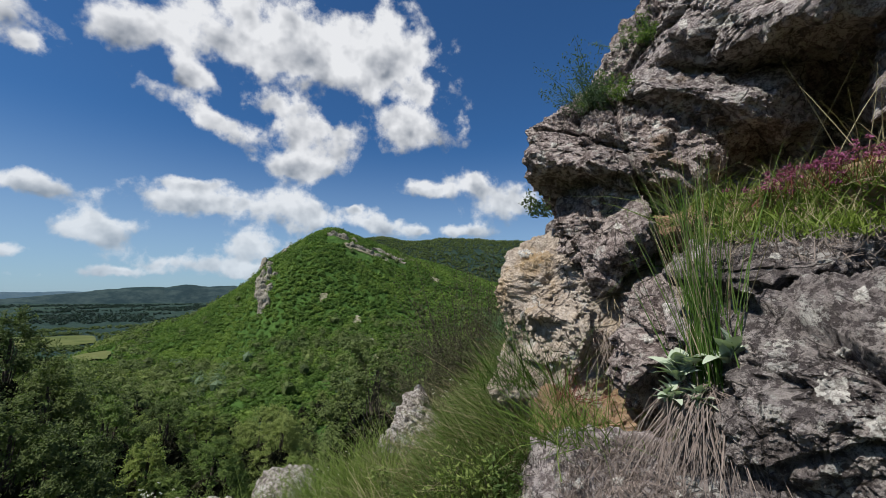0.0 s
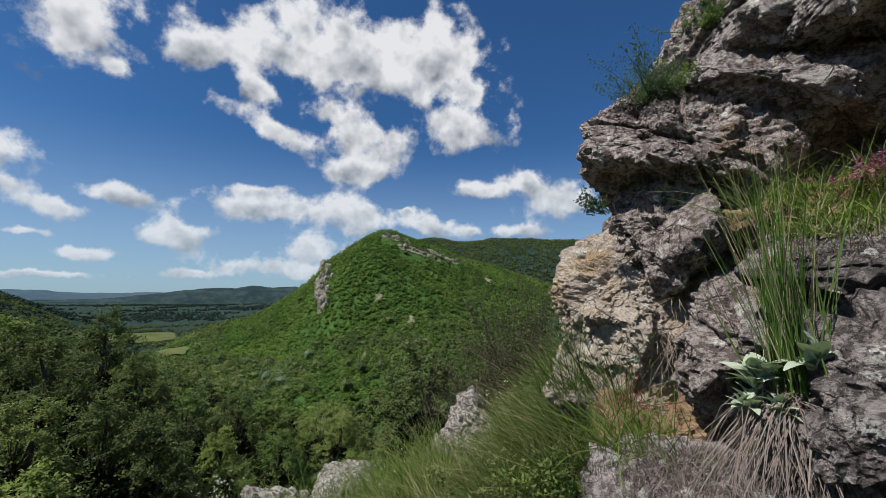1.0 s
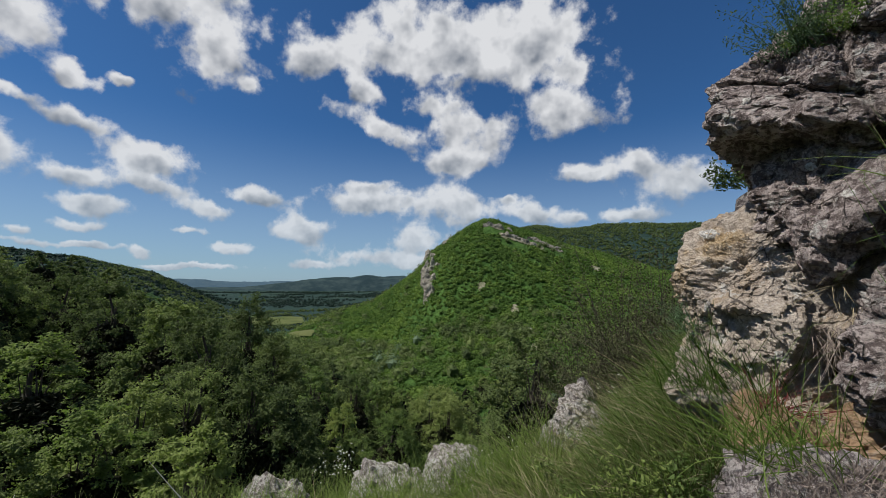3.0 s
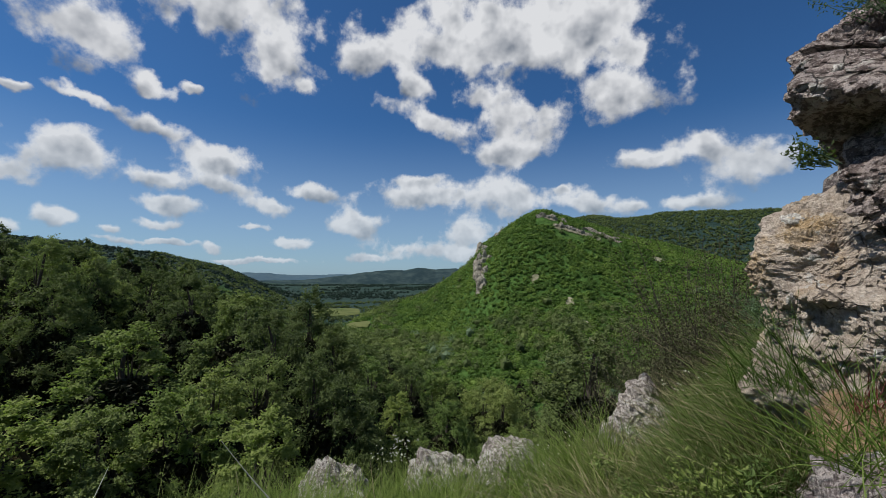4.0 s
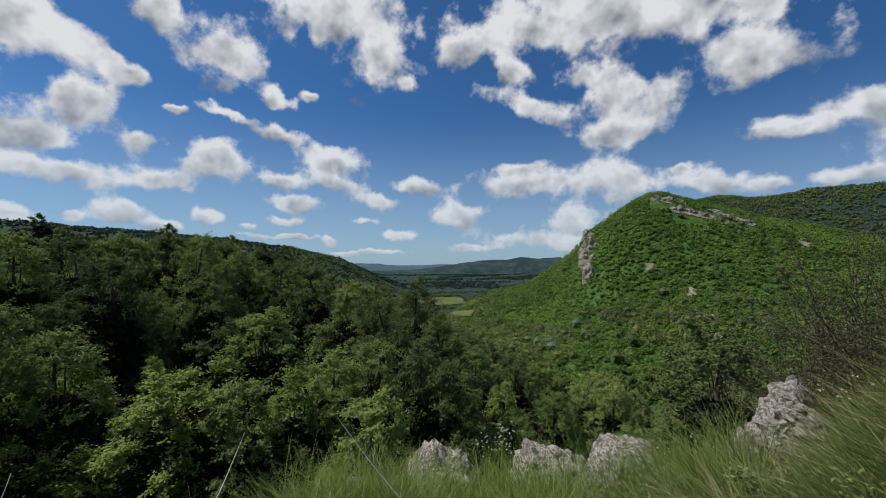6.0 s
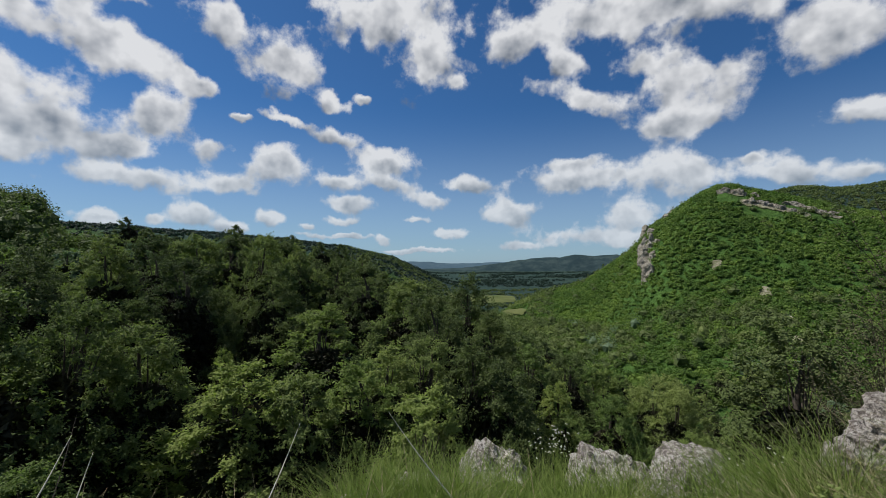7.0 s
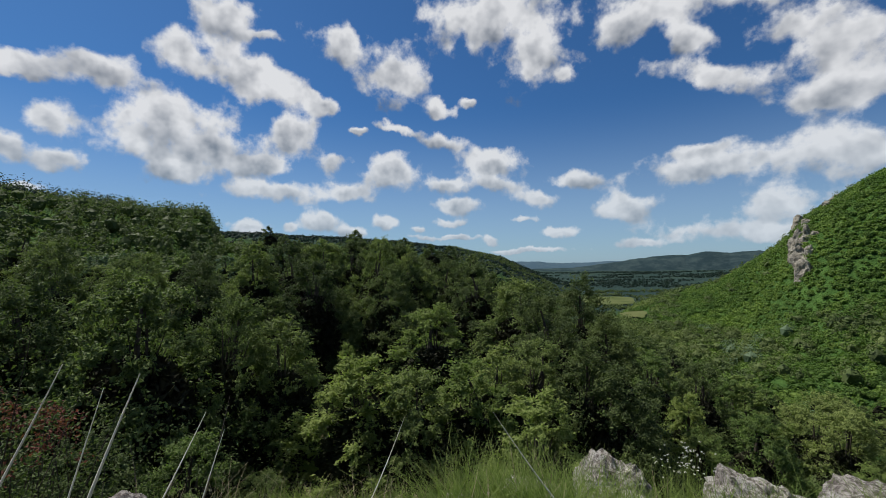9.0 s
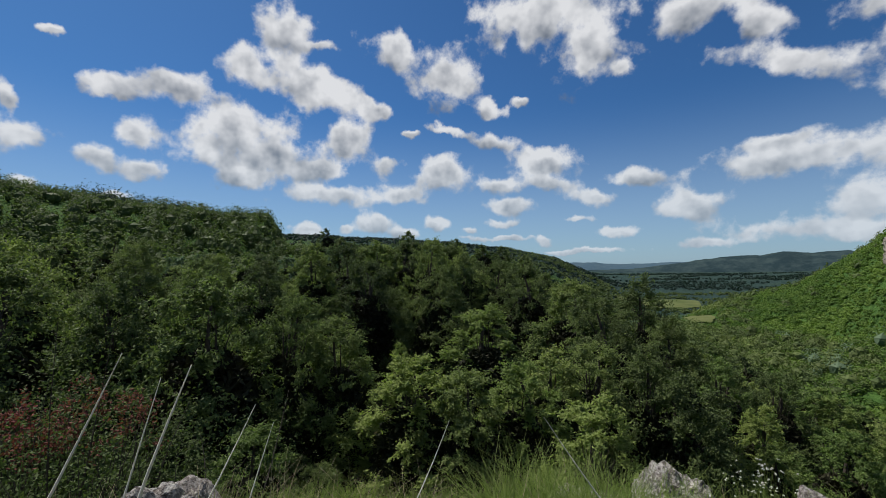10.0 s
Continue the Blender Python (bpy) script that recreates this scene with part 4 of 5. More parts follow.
def tree_up_to(az, r, top, kind, pool, index=0, wide=1.0, label=""):
    """A tree rooted on the land at a bearing and distance, as high as its top's elevation asks."""
    p = polar(np.array([az]), np.array([r]))[0]
    crown = pool[index % len(pool)][1]
    tall = max(v.co.z for v in crown.vertices)
    s = (EYE.z + r * math.tan(radians(top)) - p[2] + 0.1) / tall
    HERO.append((p[0], p[1], 1.6 * s * wide))
    return tree(pool[index % len(pool)], label or LABELS[kind], (p[0], p[1], p[2] - 0.1), (s * wide, s * wide, s), index * 1.7, NAMES[kind])


for k, (az, r, top) in enumerate(((-86, 33, 3.3), (-82, 34, 3.3), (-78.5, 36, 3.9), (-74.5, 38, 3.8), (-71.5, 34, 4.0), (-68, 36, 3.4), (-65.8, 40, 2.9), (-62.5, 36, 0.9))):
    tree_up_to(az, r, top, ("leafy", "oak")[k % 2], (NEAR, OAK)[k % 2], k, 0.8)
for k, (az, r, top) in enumerate(((-36.5, 38, -10.4), (-33, 42, -11.4), (-30, 46, -12.3), (-26.5, 45, -12.8), (-23, 50, -12.6), (-34.5, 30, -14.5), (-28, 32, -15.5), (-20, 46, -13.4), (-31.5, 27, -18.0))):
    kind = ("young", "leafy", "young")[k % 3]
    tree_up_to(az, r, top, kind, YOUNG if kind == "young" else NEAR, k, 0.95)
tree_up_to(-45.2, 28, -0.6, "oak", OAK, 0, 0.75, "tall dark green oak above the valley edge")
tree_up_to(-48.8, 23, -3.6, "oak", OAK, 1, 0.85)
tree_up_to(-44.6, 17, -8.6, "oak", OAK, 0, 0.85)
tree_up_to(-40.8, 18, -12.0, "oak", OAK, 1, 0.85)
tree_up_to(-42.3, 25, -5.4, "oak", OAK, 0, 0.8)
tree_up_to(-53.0, 27, -1.5, "leafy", NEAR, 2, 0.9)
tree_up_to(-58.0, 31, 0.5, "oak", OAK, 1, 0.85)
tree_up_to(-63.0, 19, -5.0, "young", YOUNG, 0, 1.25)
tree_up_to(-59.8, 13.5, -11.5, "young", YOUNG, 1, 1.1)
tree_up_to(-56.0, 15.5, -9.5, "leafy", NEAR, 0, 0.9)
tree_up_to(-48.6, 11.5, -16.0, "young", YOUNG, 0, 1.1)
tree_up_to(-52.0, 17.0, -9.5, "leafy", NEAR, 1)
tree_up_to(-66.5, 12.0, -13.0, "leafy", NEAR, 2, 0.9)
tree_up_to(-73.0, 12.5, -10.5, "young", YOUNG, 1, 1.3)
tree_up_to(-70.0, 28, 0.5, "oak", OAK, 0, 0.9)
tree_up_to(-79.0, 29, 1.2, "oak", OAK, 1, 0.9)
tree_up_to(-82.5, 15.0, -5.5, "leafy", NEAR, 0, 0.9)
tree_up_to(-90.0, 14.0, -3.0, "leafy", NEAR, 1, 0.8)
tree_up_to(-97.5, 13.0, -0.5, "leafy", NEAR, 2, 0.85)
tree_up_to(-106.0, 14.0, 0.3, "oak", OAK, 0, 0.8)
tree_up_to(-115.0, 13.5, 1.0, "oak", OAK, 1, 0.8)
tree_up_to(-91.5, 8.6, -18.5, "young", YOUNG, 0, 1.1)
# oak green here stands in for the cloud shadow on this part
tree_up_to(-101.0, 9.2, -15.5, "oak", OAK, 0, 1.0)

rng = np.random.default_rng(5)
for x, y, az, r in scatter(rng, -128, -40, 10.5, 30, 4.3, 5.2, 2600):
    if any(math.hypot(x - h[0], y - h[1]) < h[2] + 0.6 for h in HERO) or (-79 < az < -72 and r < 24):
        continue
    # past bearing -84 a larger share of dark oaks imitates cloud shadow
    kind = rng.choice(["leafy", "oak", "young"], p=[0.60, 0.22, 0.18] if az > -84 else [0.62, 0.26, 0.12])
    pool = {"leafy": NEAR, "oak": OAK, "young": YOUNG}[kind]
    z = float(ground_z(np.array([x]), np.array([y]))[0])
    s = rng.uniform(0.72, 1.05) * (0.50 + 0.50 * min(1, (r - 8) / 9))
    tree(pool[rng.integers(len(pool))], LABELS[kind], (x, y, z - 0.1), (s * 0.88, s * 0.88, s * rng.uniform(0.95, 1.2)), rng.uniform(0, 6.28), NAMES[kind])
for az0, az1, r0, r1, g0, g1 in ((-128, -46, 30, 112, 4.2, 6.6), (-46, 12, 20, 135, 4.6, 5.8)):
    for x, y, az, r in scatter(rng, az0, az1, r0, r1, g0, g1, 5000):
        if any(math.hypot(x - h[0], y - h[1]) < h[2] for h in HERO) or (az < -87 and r > 66):
            continue
        kind = rng.choice(["leafy", "oak", "young", "grey" if r > 55 else "leafy"], p=[0.52, 0.30, 0.13, 0.05] if az < -46 else [0.34, 0.10, 0.44, 0.12])
        near_by = {"leafy": NEAR, "oak": OAK, "young": YOUNG}
        pool = near_by[kind] if r < 55 else {"leafy": MID, "oak": MID_OAK, "young": MID_LIME, "grey": MID_GREY}[kind]
        z = float(ground_z(np.array([x]), np.array([y]))[0])
        s = rng.uniform(0.75, 1.1) if az < -46 else 0.80 + 0.95 * rng.uniform() ** 2
        tree(pool[rng.integers(len(pool))], LABELS[kind], (x, y, z - 0.1), (s, s, s), rng.uniform(0, 6.28), NAMES[kind], "trees of the slope" if az < -46 else "trees of the valley")


# ---- far woods ----
MEADOWS = ((-47.2, -38.6, 680, 890), (-40.2, -37.2, 312, 364), (-39.5, -36.5, 500, 560))


def woods(name, label, places, radius, leaves, size, seed, leaf, tall=0.86):
    """Distant canopy: for each tree a low dome of leaf sprays over a small dark heart."""
    rng = np.random.default_rng(seed)
    n = len(places)
    u, f = ICO[1]
    rad = radius * (0.55 + 1.05 * rng.uniform(0, 1, n) ** 1.7)
    hv = places[:, None] + (u[None] * rng.uniform(0.42, 0.68, (n, len(u), 1))) * rad[:, None, None] * np.array([1, 1, 0.86 * tall]) + np.array([0, 0, 0.45 * tall]) * rad[:, None, None]
    hf = (f[None] + (np.arange(n) * len(u))[:, None, None]).reshape(-1, 3)
    d = unit(rng.normal(size=(n, leaves, 3)))
    d[..., 2] = np.where(d[..., 2] < -0.2, -d[..., 2], d[..., 2])
    lump = 1 + 0.25 * vnoise((d * 1.7 + np.arange(n)[:, None, None] * 3.3).reshape(-1, 3), seed).reshape(n, leaves)
    p = places[:, None] + d * (rad[:, None] * lump * rng.uniform(0.75, 1.05, (n, leaves)))[..., None] * np.array([1, 1, tall]) + np.array([0, 0, 0.45 * tall]) * rad[:, None, None]
    normal = d * 0.9 + np.array([0, 0, 0.2]) + rng.normal(size=d.shape) * 0.40
    lv, lf = leaf_quads(p.reshape(-1, 3), normal.reshape(-1, 3), size, rng, slim=0.8)
    lf = np.concatenate([lf[:, (0, 1, 2)], lf[:, (0, 2, 3)]])
    v, f = joined([(lv, lf), (hv.reshape(-1, 3), hf)])
    tagged(new(name, mesh_of(name, v, f, leaf)), label, "woods", kind="stuff")


def sector(seed, az0, az1, r0, r1, count):
    g = np.random.default_rng(seed)
    az = g.uniform(az0, az1, count)
    r = np.sqrt(g.uniform(r0 * r0, r1 * r1, count))
    return polar(az, r), az, r


def meet(az, el):
    """Distance at which a line of sight at an elevation first meets the land beyond the ledge."""
    r = RADII[RADII > 60]
    p = polar(np.full(len(r), az), r)
    seen = np.degrees(np.arctan2(p[:, 2] - EYE.z, r))
    past = np.nonzero(seen >= el)[0]
    return float(r[past[0]]) if len(past) else 400.0



def CREST(a):
    """Elevation of the limestone band that runs down from the hill's top."""
    return float(np.interp(a, (-14.9, -12.4, -8.4, -5.0), (7.9, 6.6, 5.3, 4.4)))


# bare patches on the hill: bearing, elevation, half width in degrees, half depth in metres
BARE = [(-4.8, 5.0, 1.3, 7), (-7.0, 5.2, 0.9, 5), (-9.6, -6.6, 0.9, 6), (-11.2, -3.6, 0.6, 5), (-8.4, -8.4, 0.7, 4), (3.5, 2.0, 0.9, 6), (-1.0, 2.2, 0.8, 5), (-15.5, -1.0, 0.5, 4)]
BARE += [(a, CREST(a) - 0.25, 0.75, 5) for a in np.arange(-13.5, -5.5, 1.1)]
BARE = [(az, meet(az, el), w, d) for az, el, w, d in BARE]
p, az, r = sector(31, -40, 13, 128, 475, 25000)
brow = np.interp(az, (-40, -30, -25.6, -23.6, -22.5, -19.3, -14.6, -10, -2, 8, 13), (470, 460, 400, 345, 335, 355, 385, 400, 430, 460, 460))
keep = r < brow + 14
for a0, a1, r0, r1 in MEADOWS:
    keep &= ~((az > a0 - 0.3) & (az < a1 + 0.3) & (r > r0 - 6) & (r < r1 + 6))
for a, rr0, w, d in BARE:
    keep &= ((az - a) / w) ** 2 + ((r - rr0) / d) ** 2 > 0.8
for a in np.linspace(-14.9, -5.2, 30):
    keep &= ~((np.abs(az - a) < 0.45) & (np.abs(r - meet(a, CREST(a)) + 7) < 11))
near = r < 265
woods("hill_foot_woods", "dense green scrub woods at the hill's foot", p[keep & near], 1.55, 30, 0.66, 33, LEAF_WOOD)
woods("hill_woods", "dense bright green scrub woods over the steep hill", p[keep & ~near], 1.6, 16, 0.95, 32, LEAF_WOOD)
p, az, r = sector(35, -36, 12, 150, 440, 340)
p = p[(r < np.interp(az, (-40, -22, 13), (440, 320, 400))) & (fbm(p * 0.02, 3, 8) > -0.05)]
woods("hill_oaks", "dark oaks scattered through the hillside scrub", p, 3.0, 70, 0.75, 36, LEAF_DARK)
# groves at the hill's foot, and dark trees standing up along its brow
for seed, name, label, count, radius, leaf, cut in ((37, "foot_groves", "dark green groves at the hill's foot", 900, 2.7, LEAF_DARK, 0.15), (38, "foot_thickets", "leafy green thickets at the hill's foot", 900, 2.5, LEAF, 0.10), (39, "foot_willows", "grey-green willows at the hill's foot", 420, 2.8, LEAF_GREY, 0.35)):
    p, az, r = sector(seed, -46, 6, 125, 300, count)
    p = p[(fbm(p * 0.022, 3, seed) > cut) & (r < np.interp(az, (-46, -36, -20, 6), (290, 290, 215, 235)))]
    woods(name, label, p, radius, 70, 0.7, seed + 40, leaf, 1.25)
g = np.random.default_rng(43)
az = g.uniform(-31, -10, 70)
p = polar(az, np.interp(az, (-40, -30, -25.6, -23.6, -22.5, -19.3, -14.6, -10), (470, 460, 400, 345, 335, 355, 385, 400)) - g.uniform(-4, 14, 70))
woods("brow_oaks", "dark oaks along the brow of the hill", p, 1.8, 60, 0.7, 44, LEAF_DARK, 1.3)
p, az, r = sector(45, -110, -98.5, 146, 166, 150)
woods("shoulder_pines", "dark pines in a row on the hill shoulder", p, 1.7, 60, 0.5, 46, LEAF_HAZE_PINE, 2.0)
p, az, r = sector(41, -128, -87, 70, 178, 1700)
woods("shoulder_woods", "scrub woods on the near hill shoulder, shade in their green", p, 1.5, 64, 0.42, 42, LEAF_SHADE, 1.5)
p, az, r = sector(51, -20, 14, 560, 850, 6500)
woods("ridge_woods", "dark green woods on the ridge behind", p, 2.5, 10, 1.9, 52, LEAF_DARK)
p, az, r = sector(61, -60, -34, 110, 460, 1700)
p = p[~((az > -41.0) & (az < -36.8) & (r > 290) & (r < 380))]
woods("valley_woods", "mixed green woods in the valley bottom", p, 2.8, 32, 1.45, 62, LEAF)
p, az, r = sector(65, -62, -24, 420, 1050, 3600)
clear = np.ones(len(p), bool)
for a0, a1, r0, r1 in MEADOWS:
    clear &= ~((az > a0) & (az < a1) & (r > r0) & (r < r1))
clear &= fbm(p * 0.012, 3, 6) > -0.30
woods("valley_groves", "dark green groves round the valley meadows", p[clear], 3.2, 16, 2.2, 66, LEAF_DARK)
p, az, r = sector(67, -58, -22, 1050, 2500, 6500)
woods("far_groves", "dark tree belts across the far valley", p[fbm(p * 0.006, 3, 6) > 0.05], 4.0, 8, 4.4, 68, LEAF_HAZE_PINE)
# this leaf colour also carries the haze and cloud shadow on the range
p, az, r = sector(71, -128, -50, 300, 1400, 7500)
woods("range_woods", "dark forest on the far range", p, 2.9, 8, 3.0, 72, LEAF_HAZE_PINE)


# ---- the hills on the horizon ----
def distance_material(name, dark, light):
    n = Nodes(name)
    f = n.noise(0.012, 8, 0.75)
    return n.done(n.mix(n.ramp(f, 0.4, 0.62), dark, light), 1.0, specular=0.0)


# the haze of the distance is mixed into these two blue base colours
DISTANT = distance_material("haze_blue_forest", (0.019, 0.034, 0.040), (0.038, 0.058, 0.060))
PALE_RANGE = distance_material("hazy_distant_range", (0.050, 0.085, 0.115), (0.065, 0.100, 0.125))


def distant_range(name, label, r, crest, foot, seed, material):
    """A far ridge: a long uneven rampart with a crest line and a foot."""
    a = np.arange(crest[0][0], crest[-1][0] + 0.01, 0.12)
    top = np.interp(a, *np.array(crest).T)
    wob = fbm(np.stack([a * 0.8, 0 * a + seed, 0 * a], 1), 5, seed) * 0.06
    rows = []
    for f in np.linspace(0, 1, 9):
        dist = r + 320 * f
        el = foot + (top + wob - foot) * (math.sin(f * math.pi / 2)) + 0.02 * vnoise(np.stack([a * 3, 0 * a + f * 9, 0 * a], 1), seed)
        rad = np.radians(a)
        rows.append(np.stack([dist * np.sin(rad), dist * np.cos(rad), EYE.z + dist * np.tan(np.radians(el))], 1))
    v = np.concatenate(rows)
    i, j = np.meshgrid(np.arange(8), np.arange(len(a) - 1), indexing="ij")
    k = i * len(a) + j
    f = np.stack([k, k + 1, k + len(a) + 1, k + len(a)], -1).reshape(-1, 4)
    return tagged(new(name, mesh_of(name, v, f, material, True)), label, "hills", kind="structure")


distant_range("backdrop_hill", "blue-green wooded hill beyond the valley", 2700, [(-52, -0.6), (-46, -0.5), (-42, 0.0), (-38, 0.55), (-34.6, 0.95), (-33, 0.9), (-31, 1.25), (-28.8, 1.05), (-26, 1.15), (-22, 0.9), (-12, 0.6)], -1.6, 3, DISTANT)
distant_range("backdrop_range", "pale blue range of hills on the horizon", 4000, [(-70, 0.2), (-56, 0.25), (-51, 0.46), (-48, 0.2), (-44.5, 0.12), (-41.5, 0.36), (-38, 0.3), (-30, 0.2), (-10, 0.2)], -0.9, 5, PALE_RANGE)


# ---- grass of the ledge ----
def grass(name, label, places, length, width, material, seed, lean=(0, 0, 1), spread=0.35, bend=0.7):
    g = np.random.default_rng(seed)
    n = len(places)
    d = unit(np.array(lean) + g.normal(size=(n, 3)) * spread)
    d[:, 2] = np.abs(d[:, 2])
    v, f = blades(places, d, length * g.uniform(0.45, 1.25, n), width * g.uniform(0.6, 1.3, n), g, bend)
    return tagged(new(name, mesh_of(name, v, f, material)), label, "grass", kind="stuff")


# bearing, distance and half width of the stones that stand clear of the grass
STONES = ((-40.3, 4.1, 4.0), (-27.0, 3.7, 4.6), (-18.6, 3.45, 4.6), (-13.6, 3.2, 3.2), (-4.5, 3.3, 5.0), (-98.5, 4.15, 4.8), (-50.0, 4.1, 4.0), (-57.5, 4.1, 3.5))


def ledge_places(seed, az0, az1, r0, r1, count, patch=2.0, cut=-0.2):
    p, az, r = sector(seed, az0, az1, r0, r1, count)
    p = p[fbm(np.stack([p[:, 0], p[:, 1], 0 * p[:, 0]], 1) * patch, 3, seed) > cut]
    p[:, 2] -= 0.02
    g = np.random.default_rng(seed + 50)
    az, r = np.degrees(np.arctan2(p[:, 0], p[:, 1])), np.hypot(p[:, 0], p[:, 1])
    for a, dist, half in STONES:
        p = p[(np.abs(az - a) > half) | (r > dist + 0.1) | (r < dist - 0.38) | (g.uniform(size=len(p)) < 0.60)]
        az, r = np.degrees(np.arctan2(p[:, 0], p[:, 1])), np.hypot(p[:, 0], p[:, 1])
    return p


grass("ledge_grass", "green meadow grass along the ledge", ledge_places(301, -125, 12, 2.0, 4.9, 34000), 0.27, 0.0019, GRASS, 302)
grass("ledge_straw", "dry straw stalks among the grass", ledge_places(303, -125, 12, 2.2, 4.8, 2600), 0.42, 0.0020, STRAW, 304, spread=0.45)
grass("bank_grass", "long green grass beside the outcrop", ledge_places(305, -12, 11, 1.9, 3.4, 22000, 3.2, -0.15), 0.29, 0.0013, BANK_BACKLIT, 306, lean=(-0.1, 0, 0.9), spread=0.55, bend=0.8)
grass("bank_green", "bright green blades in the bank grass", ledge_places(315, 0, 15, 1.8, 3.2, 16000, 3.4, -0.1), 0.32, 0.0015, BANK_GREEN, 316, lean=(-0.15, 0, 0.9), spread=0.5, bend=0.9)
grass("bank_straw", "dry straw blades in the bank grass", ledge_places(307, -14, 15, 1.9, 3.4, 4600, 2.0, -0.6), 0.34, 0.0010, STRAW, 308, lean=(-0.15, 0, 0.8), spread=0.65, bend=1.2)
front, _, _ = sector(319, -60, -6, 2.3, 3.4, 21000)
front = front[fbm(front * 2.6, 3, 320) > -0.25]
grass("stone_grass", "green grass before the ledge stones", front, 0.43, 0.0016, GRASS, 320, lean=(-0.1, 0, 0.9), spread=0.40, bend=0.9)
grass("ledge_thatch", "brown dead grass at the foot of the stones", ledge_places(317, -62, 6, 2.4, 4.3, 5000, 3.0, 0.0), 0.20, 0.0020, THATCH, 318, spread=0.8, bend=1.0)


# ---- meadows in the valley, bare rock on the hill ----
def drape(name, label, az0, az1, r0, r1, material, lift, n=18, category="meadow"):
    """A sheet with an uneven rim that lies on the land."""
    t = np.linspace(0, 2 * np.pi, 40, endpoint=False)
    rim = 1 + 0.16 * vnoise(np.stack([np.cos(t) * 2, np.sin(t) * 2, 0 * t + az0], 1), 4)
    rings = np.linspace(0.02, 1, n)
    ca, cr = (az0 + az1) / 2, (r0 + r1) / 2
    az = ca + (az1 - az0) / 2 * rings[:, None] * (rim * np.sign(np.cos(t)) * np.abs(np.cos(t)) ** 0.7)[None]
    r = cr + (r1 - r0) / 2 * rings[:, None] * (rim * np.sign(np.sin(t)) * np.abs(np.sin(t)) ** 0.7)[None]
    p = polar(az.ravel(), r.ravel())
    p[:, 2] += lift
    i, j = np.meshgrid(np.arange(n - 1), np.arange(40), indexing="ij")
    k = (j + 1) % 40
    f = np.stack([i * 40 + j, i * 40 + k, (i + 1) * 40 + k, (i + 1) * 40 + j], -1).reshape(-1, 4)
    return tagged(new(name, mesh_of(name, p, f, material, True)), label, category, kind="structure")


for k, (a0, a1, r0, r1) in enumerate(MEADOWS):
    drape("meadow", "pale green hay meadow on the valley floor", a0, a1, r0, r1, MEADOW, 1.2)


# ---- plants of the outcrop and the ledge ----
bpy.context.view_layer.update()
DEPS = bpy.context.evaluated_depsgraph_get()


def on_rock(az, el, sink=0.015, default=2.2):
    """Where a line of sight from the standpoint first meets the outcrop or the land, a little under the skin."""
    d = way(az, el)
    hit, place, normal, _, ob, _ = scene.ray_cast(DEPS, EYE, d, distance=30)
    if not hit:
        return np.array(EYE + d * default), np.array((0, 0, 1.0))
    return np.array(place + d * sink), np.array(normal)


def fan(base, n, length, width, spread, lean, seed, bend=0.6, foot=0.03, segs=4):
    """A tuft of blades from one foot."""
    g = np.random.default_rng(seed)
    p = base + g.normal(size=(n, 3)) * np.array([foot, foot, 0.006])
    d = unit(np.array(lean) + g.normal(size=(n, 3)) * spread)
    return blades(p, d, length * g.uniform(0.45, 1.15, n), width * g.uniform(0.6, 1.3, n), g, bend, segs)


def tuft(name, label, az, el, n, length, width, spread, lean, material, seed, bend=0.6, foot=0.03, group="", category="grass", sink=0.015):
    base, _ = on_rock(az, el, sink)
    v, f = fan(np.zeros(3), n, length, width, spread, lean, seed, bend, foot)
    return thing(name, label, category, base, group, mesh_of(name, v, f, material))


def crust_material():
    n = Nodes("pale_lichen_crust")
    f = n.noise(55, 8, 0.75)
    col = n.mix(n.ramp(f, 0.38, 0.6), (0.18, 0.165, 0.155), (0.52, 0.51, 0.475))
    return n.done(col, 0.95, n.bump(f, 1.0, 0.012), specular=0.1)


CRUST = crust_material()


def crust(az, el, wide, high, seed):
    """A raised scab of pale lichen with a ragged rim, grown over the face of a rock."""
    g = np.random.default_rng(seed)
    t = np.linspace(0, 2 * np.pi, 22, endpoint=False)
    rim = 0.78 + 0.30 * vnoise(np.stack([np.cos(t) * 2.3, np.sin(t) * 2.3, 0 * t + seed], 1), seed)
    rows, host = [], None
    for k, f in enumerate((0.0, 0.4, 0.75, 1.0)):
        for a, w in zip(t, rim):
            d = way(az + wide * f * w * math.cos(a), el + high * f * w * math.sin(a))
            hit, place, normal, _, ob, _ = scene.ray_cast(DEPS, EYE, d, distance=6)
            if not hit:
                return None
            host = host or ob
            lift = (0.004, 0.005, 0.0035, -0.002)[k] + 0.0015 * g.normal() * (k < 3)
            rows.append(place + normal * lift)
    m = np.array([host.matrix_world.inverted() @ Vector(p) for p in rows])
    i, j = np.meshgrid(np.arange(3), np.arange(22), indexing="ij")
    q = (j + 1) % 22
    f = np.stack([i * 22 + j, i * 22 + q, (i + 1) * 22 + q, (i + 1) * 22 + j], -1).reshape(-1, 4)
    return part("lichen_crust", mesh_of("lichen_crust", m, f, CRUST, True), host, "pale grey lichen crust")


